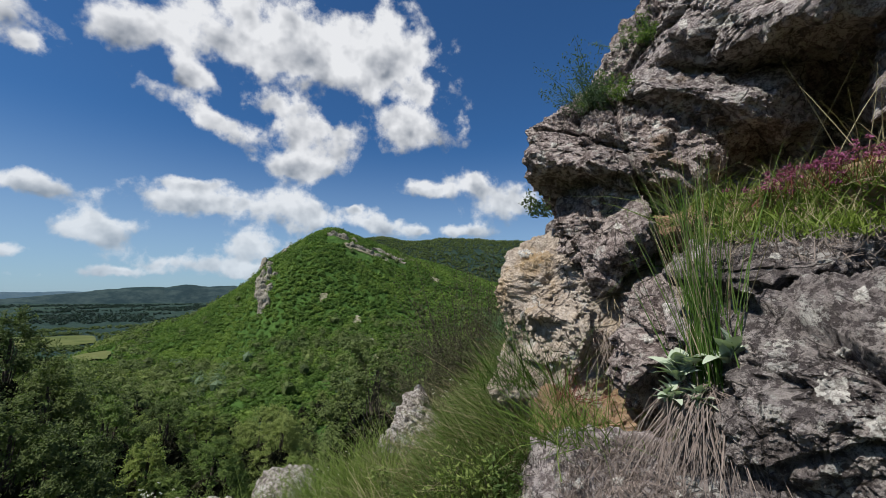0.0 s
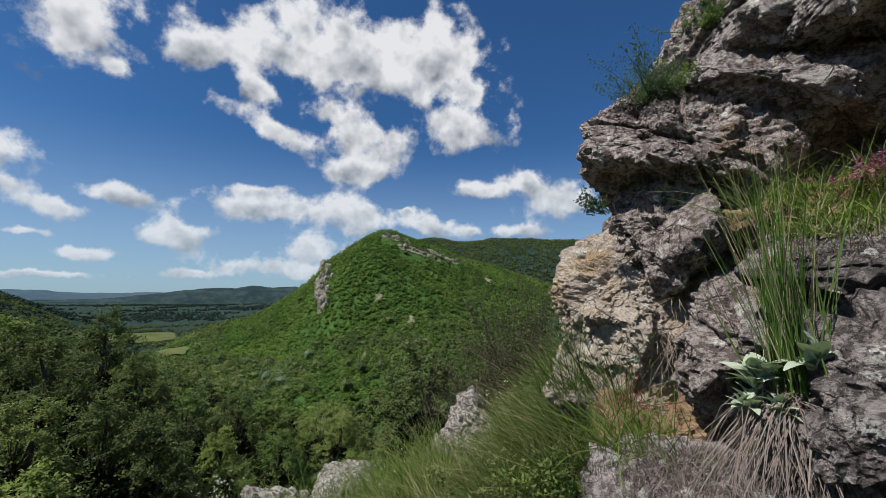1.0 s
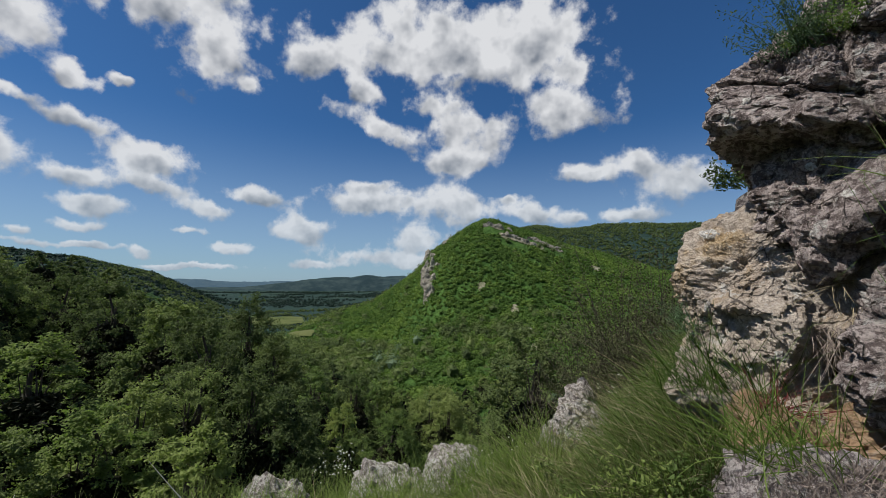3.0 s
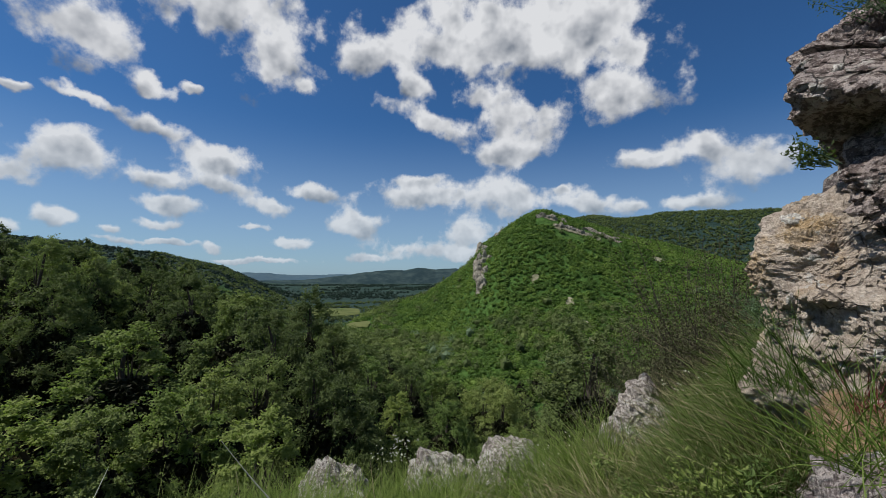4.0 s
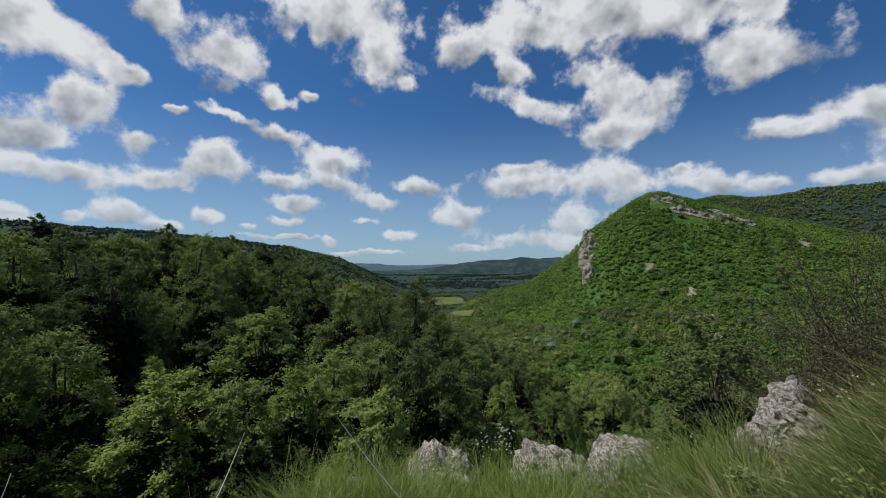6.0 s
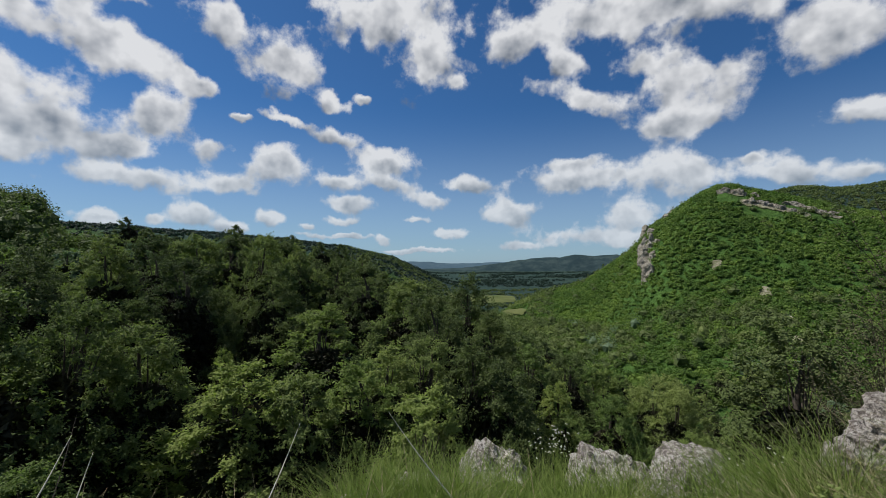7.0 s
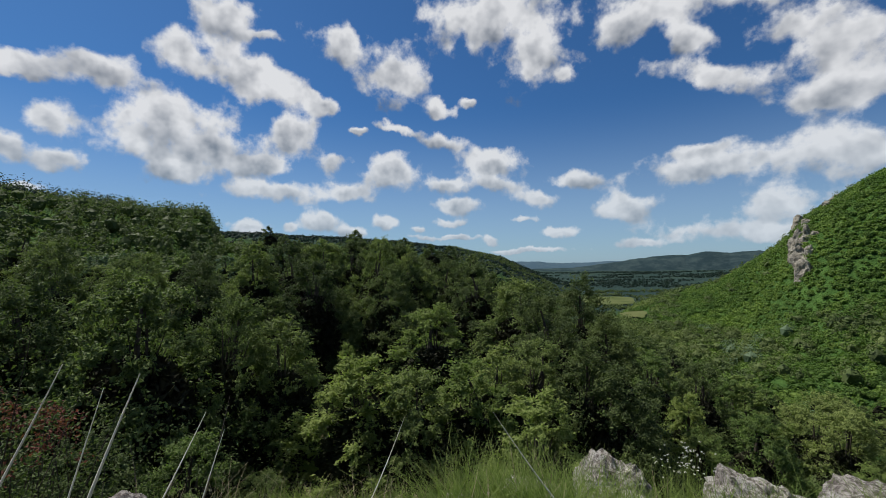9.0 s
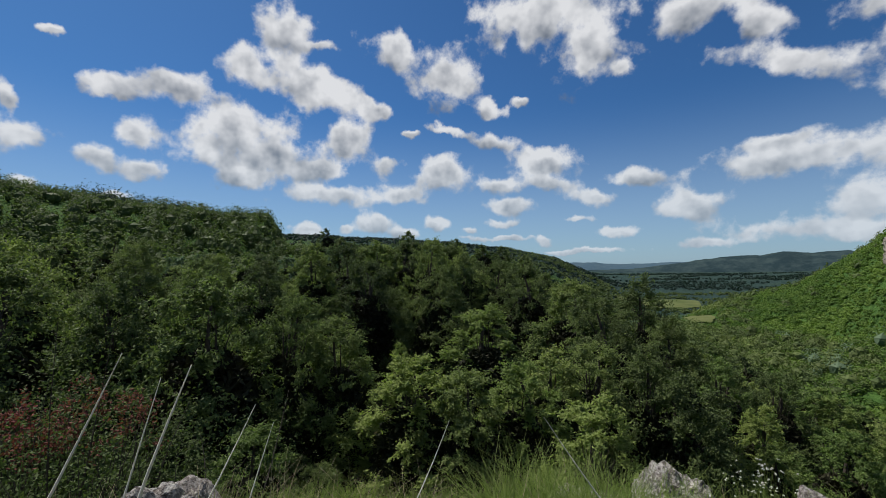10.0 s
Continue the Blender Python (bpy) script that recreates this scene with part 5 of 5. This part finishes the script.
for k, (az, el, w, h) in enumerate(((41.9, -8.5, 1.7, 1.9), (44.9, -11.6, 1.3, 1.6), (42.8, -5.0, 0.8, 0.6), (38.2, -4.6, 1.0, 0.7), (44.4, 0.5, 0.9, 1.1), (46.0, -2.5, 0.8, 0.7), (35.5, 0.6, 1.0, 0.6),
                                    (25.4, -4.8, 1.0, 0.7), (27.6, -1.0, 0.7, 1.0), (26.0, -8.6, 0.6, 0.6), (11.0, 5.8, 1.2, 0.9), (12.6, 1.8, 0.7, 0.5), (10.6, -2.4, 0.6, 0.9), (16.8, -7.2, 1.1, 0.8), (14.2, -8.8, 0.7, 0.7),
                                    (18.5, 21.0, 0.8, 0.5), (15.0, 19.6, 0.6, 0.5), (23.5, 18.5, 0.9, 0.5), (20.0, 12.0, 0.7, 0.5), (22.6, 9.0, 0.8, 0.6), (36.0, 29.5, 1.4, 0.8), (41.5, 30.0, 1.5, 0.7), (31.0, 30.5, 0.9, 0.8),
                                    (21.5, -20.6, 1.0, 0.8), (27.5, -21.0, 0.9, 0.7), (17.0, -21.5, 0.8, 0.9), (30.5, -23.5, 1.2, 0.8), (38.0, -20.0, 1.0, 0.8), (43.5, -19.0, 0.8, 0.9), (47.0, -15.0, 0.8, 1.0), (30.5, 19.5, 0.9, 0.6), (34.5, 18.6, 0.8, 0.6), (27.5, 20.6, 0.7, 0.5), (38.2, 4.6, 0.8, 0.5))):
    crust(az, el, w, h, 700 + k)

# the tall clump with its skirt of dead leaves, and the felted rosette beside it
base, _ = on_rock(31.8, -9.6, -0.03)
clump = thing("tall_grass_clump", "tall green grass clump with a grey skirt of dead leaves", "grass", base)
v, f = fan(np.zeros(3), 105, 0.72, 0.0022, 0.105, (-0.08, 0, 1), 402, 0.16, 0.034)
part("blade_tuft", mesh_of("blade_tuft", v, f, GRASS_TALL), clump)
v, f = fan(np.zeros(3), 34, 0.85, 0.0012, 0.13, (-0.05, 0, 1), 403, 0.25, 0.03)
part("stem_bundle", mesh_of("stem_bundle", v, f, STRAW), clump, "thin straw-coloured stems")
g = np.random.default_rng(404)
n = 460
toward = np.array(-way(34, 0))
d = unit(toward * g.uniform(0.4, 1.2, (n, 1)) + np.array(way(124, 0)) * g.normal(size=(n, 1)) * 1.05 + np.array([0, 0, 1]) * g.uniform(-0.25, 0.35, (n, 1)))
p = g.normal(size=(n, 3)) * np.array([0.03, 0.03, 0.01])
s = np.linspace(0, 1, 6)
length = g.uniform(0.16, 0.50, n)
mid = p[:, None] + d[:, None] * (0.55 * length)[:, None, None] * (s**0.8)[None, :, None] + np.array([0, 0, -1]) * (length[:, None] * 0.80 * s[None] ** 1.7)[..., None]
mid = mid + np.array(way(124, 0)) * ((g.normal(size=n) * 0.05)[:, None] * s[None] ** 2 + (g.normal(size=n) * 0.012)[:, None] * np.sin(5 * s)[None])[..., None]
side = unit(np.cross(d, np.array([0, 0, 1.0])) + g.normal(size=(n, 3)) * 0.4)
w = (g.uniform(0.0014, 0.0030, n)[:, None] * (1 - 0.7 * s)[None])[..., None] * side[:, None]
v = np.stack([mid - w, mid + w], 2).reshape(-1, 3)
k = np.arange(5)[None] * 2 + np.arange(n)[:, None] * 12
part("dead_leaf_skirt", mesh_of("dead_leaf_skirt", v, np.stack([k, k + 1, k + 3, k + 2], -1).reshape(-1, 4), THATCH), clump, "grey hanging dead leaves")


def broad_leaf(length, wide, arch, seed):
    """A felted lance-shaped leaf with a folded midrib and wavy rim."""
    g = np.random.default_rng(seed)
    t = np.linspace(0, 1, 9)
    w = wide * np.sin(np.pi * t**0.8) ** 0.8 * (1 + 0.06 * g.normal(size=9)) + 0.0015
    mid = np.stack([length * t, 0 * t, arch * length * (t - 1.5 * t * t)], 1)
    up = np.array([0, 0, 0.22])
    rows = np.stack([mid + np.stack([0 * w, -w, 0 * w], 1) + up * w[:, None], mid, mid + np.stack([0 * w, w, 0 * w], 1) + up * w[:, None]], 1)
    v = rows.reshape(-1, 3)
    i, j = np.meshgrid(np.arange(8), np.arange(2), indexing="ij")
    f = np.stack([i * 3 + j, i * 3 + j + 1, (i + 1) * 3 + j + 1, (i + 1) * 3 + j], -1).reshape(-1, 4)
    return mesh_of("leaf", v, f, FELT, True)


LEAVES = [broad_leaf(0.085, 0.020, 0.25, 1), broad_leaf(0.10, 0.022, 0.45, 2), broad_leaf(0.065, 0.017, 0.15, 3)]


def rosette(label, az, el, count, scale, seed, r, name="felted_plant"):
    base = spot(az, el, r)
    ob = thing(name, label, "plant", base, "felted plants")
    g = np.random.default_rng(seed)
    for k in range(count):
        leaf = part("leaf", LEAVES[k % 3], ob)
        leaf.rotation_euler = (g.normal() * 0.35, -g.uniform(0.15, 1.4), k * 2.4 + g.uniform(-0.4, 0.4))
        leaf.location = (g.normal() * 0.008, g.normal() * 0.008, 0.01 + 0.0012 * k)
        leaf.scale = (scale * g.uniform(0.7, 1.15),) * 3
    return ob


rosette("felted silver-green plant with broad leaves on the rock", 28.6, -9.8, 40, 0.9, 411, 1.62)
rosette("felted silver-green plant with broad leaves on the rock", 33.6, -7.4, 18, 1.15, 412, 1.60)
rosette("small felted silver-green plant at the grass foot", 27.4, -12.2, 24, 0.7, 413, 1.60)
rosette("small felted silver-green plant at the grass foot", 30.4, -12.4, 24, 0.7, 414, 1.58)

# dry tufts in the crevices
tuft("dry_grass_tuft", "dry straw grass hanging in the rock crevice", 21.8, 0.5, 120, 0.26, 0.0011, 0.50, (-0.1, -0.3, 0.1), STRAW, 421, 1.0, 0.02)
tuft("dry_grass_tuft", "dry straw grass hanging in the rock crevice", 21.0, -4.0, 150, 0.26, 0.0011, 0.32, (0, -0.35, -0.5), THATCH, 422, 0.6, 0.045)
tuft("grass_tuft", "green grass tuft arching from the shaded recess", 26.0, 4.0, 50, 0.34, 0.0018, 0.5, (-0.4, -0.3, 0.5), GRASS_TALL, 423, 1.0, 0.03)
tuft("grass_tuft", "thin grass arching before the shaded recess", 29.5, 8.5, 60, 0.36, 0.0017, 0.4, (-0.3, -0.2, 0.8), GRASS_TALL, 424, 0.9, 0.04)
tuft("grass_tuft", "green grass tuft on the outcrop", 33.5, 7.5, 60, 0.26, 0.0017, 0.4, (0, -0.1, 0.9), GRASS, 425, 0.7, 0.06)
tuft("dry_grass_tuft", "thin dry grass stalks on the outcrop", 45.8, 12.0, 26, 0.45, 0.0014, 0.35, (-0.1, -0.2, 0.9), STRAW, 426, 0.7, 0.05)
tuft("grass_tuft", "green grass growing against the ochre block", 11.0, -11.0, 300, 0.36, 0.0014, 0.40, (-0.35, -0.15, 0.85), BANK_GREEN, 427, 0.8, 0.12)
tuft("grass_tuft", "green grass growing against the ochre block", 15.5, -16.5, 240, 0.28, 0.0014, 0.42, (-0.3, -0.1, 0.8), GRASS, 428, 0.8, 0.12)
tuft("red_stem_tuft", "reddish dry stems beside the soil bank", 16.4, -12.5, 70, 0.2, 0.0014, 0.5, (0, -0.2, 0.6), LEAF_RED, 429, 0.6, 0.04)


def carpet(name, label, az0, az1, el0, el1, count, length, width, material, seed, spread=0.5, segs=3, bend=0.5, category="plants", lean=(0, 0, 1)):
    """Low growth rooted all over a stretch of the outcrop."""
    g = np.random.default_rng(seed)
    roots = np.array([on_rock(a, e)[0] for a, e in zip(g.uniform(az0, az1, count), g.uniform(el0, el1, count))])
    many = roots.repeat(9, 0) + g.normal(size=(count * 9, 3)) * np.array([0.016, 0.016, 0.004])
    d = unit(np.array(lean) + g.normal(size=(len(many), 3)) * spread)
    v, f = blades(many, d, length * g.uniform(0.5, 1.2, len(many)), width * g.uniform(0.7, 1.3, len(many)), g, bend, segs)
    return tagged(new(name, mesh_of(name, v, f, material)), label, category, kind="stuff")


carpet("stonecrop_turf", "bright green stonecrop turf on the outcrop", 31.5, 48, 6.0, 11.0, 620, 0.045, 0.0026, SEDUM, 431)
carpet("stonecrop_grass", "green grass among the stonecrop", 31, 48, 6.5, 12.5, 80, 0.14, 0.0014, GRASS, 432, 0.4, 4, 0.8)
carpet("turf_straw", "dry straw stalks standing in the turf", 33, 48, 6.0, 12.0, 46, 0.13, 0.0011, STRAW, 435, 0.55, 4, 0.8)
carpet("dead_twig_mat", "mat of grey dead twigs over the ledge rock", 15, 29, -24, -16.5, 420, 0.055, 0.0011, THATCH, 433, 0.9, 3, 0.6)
carpet("brown_twig_mat", "mat of brown twigs under the turf", 33, 47, 3.6, 6.6, 90, 0.06, 0.0012, THATCH, 434, 0.8, 3, 0.5)


def flower_head(name, label, az, el, stems, height, size, petal, stalk, seed, spread=0.25, foot=0.03, group="", per=14, ball=0.02, r=0.0):
    """Stems with clustered heads of small petals."""
    g = np.random.default_rng(seed)
    base = polar(np.array([az]), np.array([r]))[0] if r else on_rock(az, el)[0]
    if r:
        height = EYE.z + r * math.tan(radians(el)) - base[2]
    ob = thing(name, label, "flower", base, group)
    p = g.normal(size=(stems, 3)) * np.array([foot, foot, 0.004])
    d = unit(np.array([0, 0, 1.0]) + g.normal(size=(stems, 3)) * spread)
    h = height * g.uniform(0.84, 1.08, stems)
    v, f = blades(p, d, h, np.full(stems, 0.0012), g, 0.12, 3)
    part("stem_bundle", mesh_of("stem_bundle", v, f, stalk), ob)
    tips = (p + d * h[:, None]).repeat(per, 0)
    c = tips + unit(g.normal(size=tips.shape)) * ball * g.uniform(0.2, 1.0, (len(tips), 1)) * np.array([1, 1, 0.6])
    v, f = leaf_quads(c, g.normal(size=c.shape) * 0.6 + np.array([0, 0, 1]), size, g, slim=0.8)
    part("blossom", mesh_of("blossom", v, f, petal), ob)
    return ob


for k, (az, el, h) in enumerate(((37.5, 9.6, 0.09), (39.5, 10.2, 0.10), (41.2, 10.4, 0.12), (43.0, 10.6, 0.12), (44.8, 11.0, 0.13), (46.5, 11.0, 0.13))):
    flower_head("purple_thyme", "purple-flowered thyme cushion on the outcrop turf", az, el, 26, h, 0.010, PURPLE, LEAF_RED, 440 + k, 0.4, 0.045, "thyme cushions", 16, 0.018)
flower_head("yellow_flower", "small yellow flower head among the thyme", 45.0, 12.0, 2, 0.07, 0.010, YELLOW, GRASS, 451, 0.2, 0.01, "yellow flowers", 26, 0.016)
flower_head("yellow_flower", "small yellow flower head among the grass", 36.4, 8.4, 2, 0.05, 0.008, YELLOW, GRASS, 452, 0.2, 0.01, "yellow flowers", 14, 0.010)
for k, (az, el, n, r) in enumerate(((-33.4, -20.8, 70, 3.9), (-14.5, -20.5, 9, 3.4), (-11.0, -19.0, 8, 3.4), (0.5, -12.0, 9, 3.3), (3.5, -10.8, 8, 3.2), (6.5, -9.0, 8, 3.1))):
    flower_head("white_umbel", "white flowering herb in the ledge grass", az, el, n, 0.3, 0.0058, WHITE, GRASS, 460 + k, 0.11, 0.05, "white flowers", 14, 0.010, r)


def herb(name, label, az, el, stems, height, leaves, size, leaf, seed, spread=0.35, foot=0.04, lean=(0, 0, 1), group="", sink=0.015):
    """A bushy herb: thin branching stems with small leaves along them."""
    g = np.random.default_rng(seed)
    base, _ = on_rock(az, el, sink)
    ob = thing(name, label, "shrub", base, group)
    pieces, spots = [], []
    for k in range(stems):
        foot_at = g.normal(size=3) * np.array([foot, foot, 0.004])
        d = unit(np.array(lean) + g.normal(size=3) * spread)
        h = height * g.uniform(0.5, 1.1)
        curve = g.normal(size=3) * 0.10 * h
        t = np.linspace(0, 1, 5)
        line = foot_at + d * h * t[:, None] + curve * (t**2)[:, None]
        pieces.append(tube(line, 0.0016 * (1.15 - t) + 0.0003, 4))
        m = max(2, leaves // stems)
        u = g.uniform(0.15, 1.0, m)
        spots.append(foot_at + d * h * u[:, None] + curve * (u**2)[:, None] + g.normal(size=(m, 3)) * 0.016 * height / 0.3)
    v, f = joined(pieces)
    part("stem_bundle", mesh_of("stem_bundle", v, f, LEAF_GREY), ob)
    c = np.concatenate(spots)
    v, f = leaf_quads(c, g.normal(size=c.shape) + np.array([0, 0, 0.7]), size, g, slim=0.4)
    part("foliage", mesh_of("foliage", v, f, leaf), ob)
    return ob


herb("feathery_shrub", "wispy grey-green shrub on top of the rock nose", 20.0, 23.2, 40, 0.34, 2400, 0.015, LEAF_GREY, 501, 0.38, 0.05, (-0.20, 0, 0.9))
herb("leafy_shrub", "compact green shrub on top of the rock nose", 21.8, 23.6, 34, 0.17, 2400, 0.016, LEAF_LIME, 502, 0.5, 0.07, (-0.1, 0, 0.9))
herb("leafy_shrub", "small green shrub at the rim of the slab", 26.6, 29.5, 30, 0.16, 1400, 0.014, LEAF_LIME, 503, 0.4, 0.05, (-0.4, 0, 0.8))
herb("small_shrub", "small leafy shrub rooted under the rock nose", 14.3, 10.6, 12, 0.17, 260, 0.022, LEAF, 504, 0.35, 0.02, (-0.8, 0, 0.7))
herb("silver_shrub", "silvery small-leaved shrub beside the ochre block", 8.8, -5.0, 22, 0.22, 700, 0.014, LEAF_GREY, 505, 0.4, 0.05, (-0.5, 0, 0.8))


def bush(name, label, az, r, stems, height, leaves, size, leaf, seed, spread=0.4, foot=0.3, group="", fuzz=0.11, lowest=0.2, thick=0.006, least=0.55, bow=0.18):
    """A low bush on the land: woody stems and many leaves."""
    g = np.random.default_rng(seed)
    at = polar(np.array([az]), np.array([r]))[0]
    ob = thing(name, label, "bush", at - np.array([0, 0, 0.03]), group)
    pieces, spots = [], []
    for k in range(stems):
        foot_at = g.normal(size=3) * np.array([foot, foot, 0.0])
        d = unit(np.array([0, 0, 1.0]) + g.normal(size=3) * spread)
        h = height * g.uniform(least, 1.1)
        curve = g.normal(size=3) * bow * h
        t = np.linspace(0, 1, 6)
        pieces.append(tube(foot_at + d * h * t[:, None] + curve * (t**2)[:, None], thick * height * (1.1 - t) + 0.0008, 4))
        m = max(1, leaves // stems)
        u = g.uniform(lowest, 1.0, m)
        spots.append(foot_at + d * h * u[:, None] + curve * (u**2)[:, None] + g.normal(size=(m, 3)) * fuzz * height)
    v, f = joined(pieces)
    part("stem_bundle", mesh_of("stem_bundle", v, f, BARK), ob)
    c = np.concatenate(spots)
    c[:, 2] = np.maximum(c[:, 2], 0.02)
    v, f = leaf_quads(c, g.normal(size=c.shape) * 0.6 + np.array([0, 0, 0.7]), size, g)
    part("foliage", mesh_of("foliage", v, f, leaf), ob)
    return ob


bush("smoke_bush", "low bush with dusky red leaves at the wood edge", -107.8, 7.0, 40, 2.85, 1300, 0.05, LEAF_RED, 511, 0.12, 0.32, "smoke bushes", 0.018, 0.96, least=0.98, bow=0.04)
bush("smoke_bush", "low bush with dusky red leaves at the wood edge", -112.0, 7.4, 40, 3.05, 1300, 0.05, LEAF_RED, 512, 0.12, 0.32, "smoke bushes", 0.018, 0.96, least=0.98, bow=0.04)
# the darkened leaf green also dims this bush at the view's corner
bush("low_bush", "leafy green bush before the red bushes", -109.5, 6.4, 46, 2.8, 26000, 0.045, LEAF_SHADE, 517, 0.35, 0.8, "bushes below the ledge")
for k, (az, r, h) in enumerate(((0.2, 4.0, 0.95), (3.0, 4.1, 1.20), (6.0, 4.0, 1.35))):
    bush("dry_bush", "brownish twiggy bush beyond the grass bank", az, r, 150, h, 20000, 0.018, BROWN, 513 + 20 * k, 0.30, 0.16, "dry bushes", 0.035, 0.2, 0.002, bow=0.10)
bush("bramble", "low dark-leaved bramble in the bank grass", -1.5, 2.45, 14, 0.22, 900, 0.030, LEAF, 515, 0.7, 0.14)
bush("bramble", "low dark-leaved bramble in the bank grass", 2.5, 2.35, 14, 0.22, 900, 0.030, LEAF, 516, 0.7, 0.14)
for k, (az, r) in enumerate(((1.0, 2.2), (4.5, 2.05), (7.5, 2.0), (10.5, 1.95))):
    bush("leafy_weed", "low green leafy weed at the bank's foot", az, r, 16, 0.24, 1100, 0.026, LEAF_LIME, 540 + k, 0.6, 0.09, "leafy weeds")
for k, (az, r, h) in enumerate(((-58, 8.2, 0.8), (-66, 7.6, 0.7), (-78, 7.8, 0.9), (-85, 7.2, 0.7), (-96, 7.6, 0.8), (-104, 6.8, 0.6), (-71, 9.0, 1.0), (-50, 8.5, 0.9))):
    # past bearing -84 the darker leaf colour imitates cloud shadow on the bushes
    bush("low_bush", "low leafy bush at the foot of the ledge", az, r, 14, h, 1500, 0.06, LEAF_DARK if az < -84 else (LEAF, LEAF_LIME)[k % 2], 520 + k, 0.5, 0.4, "bushes below the ledge")


def stalk(label, az0, el0, az1, el1, r, width, seed, material=STALK):
    """One long grass stalk, rooted in the turf and leaning."""
    step = np.array((-0.16, 0.26, -0.09)) if az1 < -50 else np.zeros(3)
    foot, tip = np.array(spot(az0, el0, r)) + step, np.array(spot(az1, el1, r * 1.03)) + step
    z = float(ground_z(np.array([foot[0]]), np.array([foot[1]]))[0])
    foot = foot + (tip - foot) * min(0.0, (z - 0.02 - foot[2]) / max(0.05, tip[2] - foot[2])) if foot[2] > z else foot
    t = np.linspace(0, 1, 9)
    sag = np.array([0, 0, 1.0]) * (np.sin(np.pi * t) * 0.03)[:, None]
    line = foot + (tip - foot) * t[:, None] + sag
    bow = np.array(way(az0 + 90, 0)) * (np.sin(np.pi * t) * 0.045 * math.sin(seed * 2.1))[:, None]
    v, f = tube(line + bow - foot, width * 1.25 * (1 - 0.88 * t), 6)
    return thing("grass_stalk", label, "grass", foot, "long grass stalks", mesh_of("grass_stalk", v, f, material, True))


TALL = "long pale grass stalk rising from the ledge"
stalk(TALL, -112.0, -21.2, -105.6, -8.6, 1.35, 0.0072, 1)
stalk(TALL, -102.6, -24.0, -99.2, -10.6, 1.35, 0.0090, 2)
stalk(TALL, -105.2, -23.0, -102.2, -11.6, 1.5, 0.0056, 3)
stalk(TALL, -96.4, -22.0, -92.6, -15.8, 1.6, 0.0058, 4)
stalk(TALL, -92.6, -24.2, -90.6, -18.0, 1.7, 0.0050, 9)
stalk(TALL, -71.5, -24.2, -68.5, -19.0, 1.9, 0.0046, 10)
stalk(TALL, -50.0, -26.0, -56.5, -18.6, 2.3, 0.0058, 5)
stalk(TALL, -113.5, -24.0, -113.0, -14.0, 1.6, 0.0028, 6, GRASS_TALL)
stalk(TALL, 8.0, -15.0, -8.0, -4.5, 2.5, 0.0014, 7, STRAW)
stalk(TALL, 12.0, -10.0, -3.0, -9.0, 2.4, 0.0012, 8, STRAW)


# ---- bare limestone on the hill ----
for a, rr0, w, d in BARE:
    drape("scree_patch", "pale bare limestone scree on the hillside", a - w, a + w, rr0 - d, rr0 + d, SCREE, 0.5, 8, "scree")


def crag(az, el, size, seed, label):
    r = meet(az, el)
    at = polar(np.array([az]), np.array([r]))[0]
    ob = thing("crag", label, "rock", at, "crags of the hill", boulder_mesh("crag", size, CLIFF, seed, level=4, facets=11, block=size[0] * 0.5, layers=0.3, dip=65, crisp=1.3, rough=0.14))
    ob.rotation_euler = (0, 0, radians(-az + seed * 40))


for k, (az, el, wide, tall) in enumerate(((-22.7, 3.2, 3.4, 5), (-22.8, 2.0, 3.6, 6), (-22.9, 0.8, 3.6, 6), (-22.8, -0.4, 3.4, 6), (-22.5, -1.6, 3.4, 5), (-22.3, -2.6, 3.0, 4), (-22.1, 1.2, 3.2, 5), (-22.0, 3.6, 3.0, 3.4),
                                              (-23.3, 1.4, 2.6, 4), (-23.2, -0.6, 2.6, 4), (-21.6, 2.4, 2.4, 3), (-22.0, -0.6, 2.6, 4), (-19.8, 5.9, 3.0, 2.6), (-20.4, 5.2, 2.4, 2.2))):
    crag(az, el, (wide * 0.85, wide * 0.85, tall * 1.15), 600 + k, "pale limestone cliff at the end of the hill")
for k, a in enumerate(np.linspace(-14.9, -5.2, 30)):
    crag(a, CREST(a) + 0.12 * math.sin(k * 2.3), (2.6, 1.8, 2.5 - 0.04 * k + 0.5 * math.sin(k * 1.7)), 620 + k, "pale limestone crag along the hill crest")
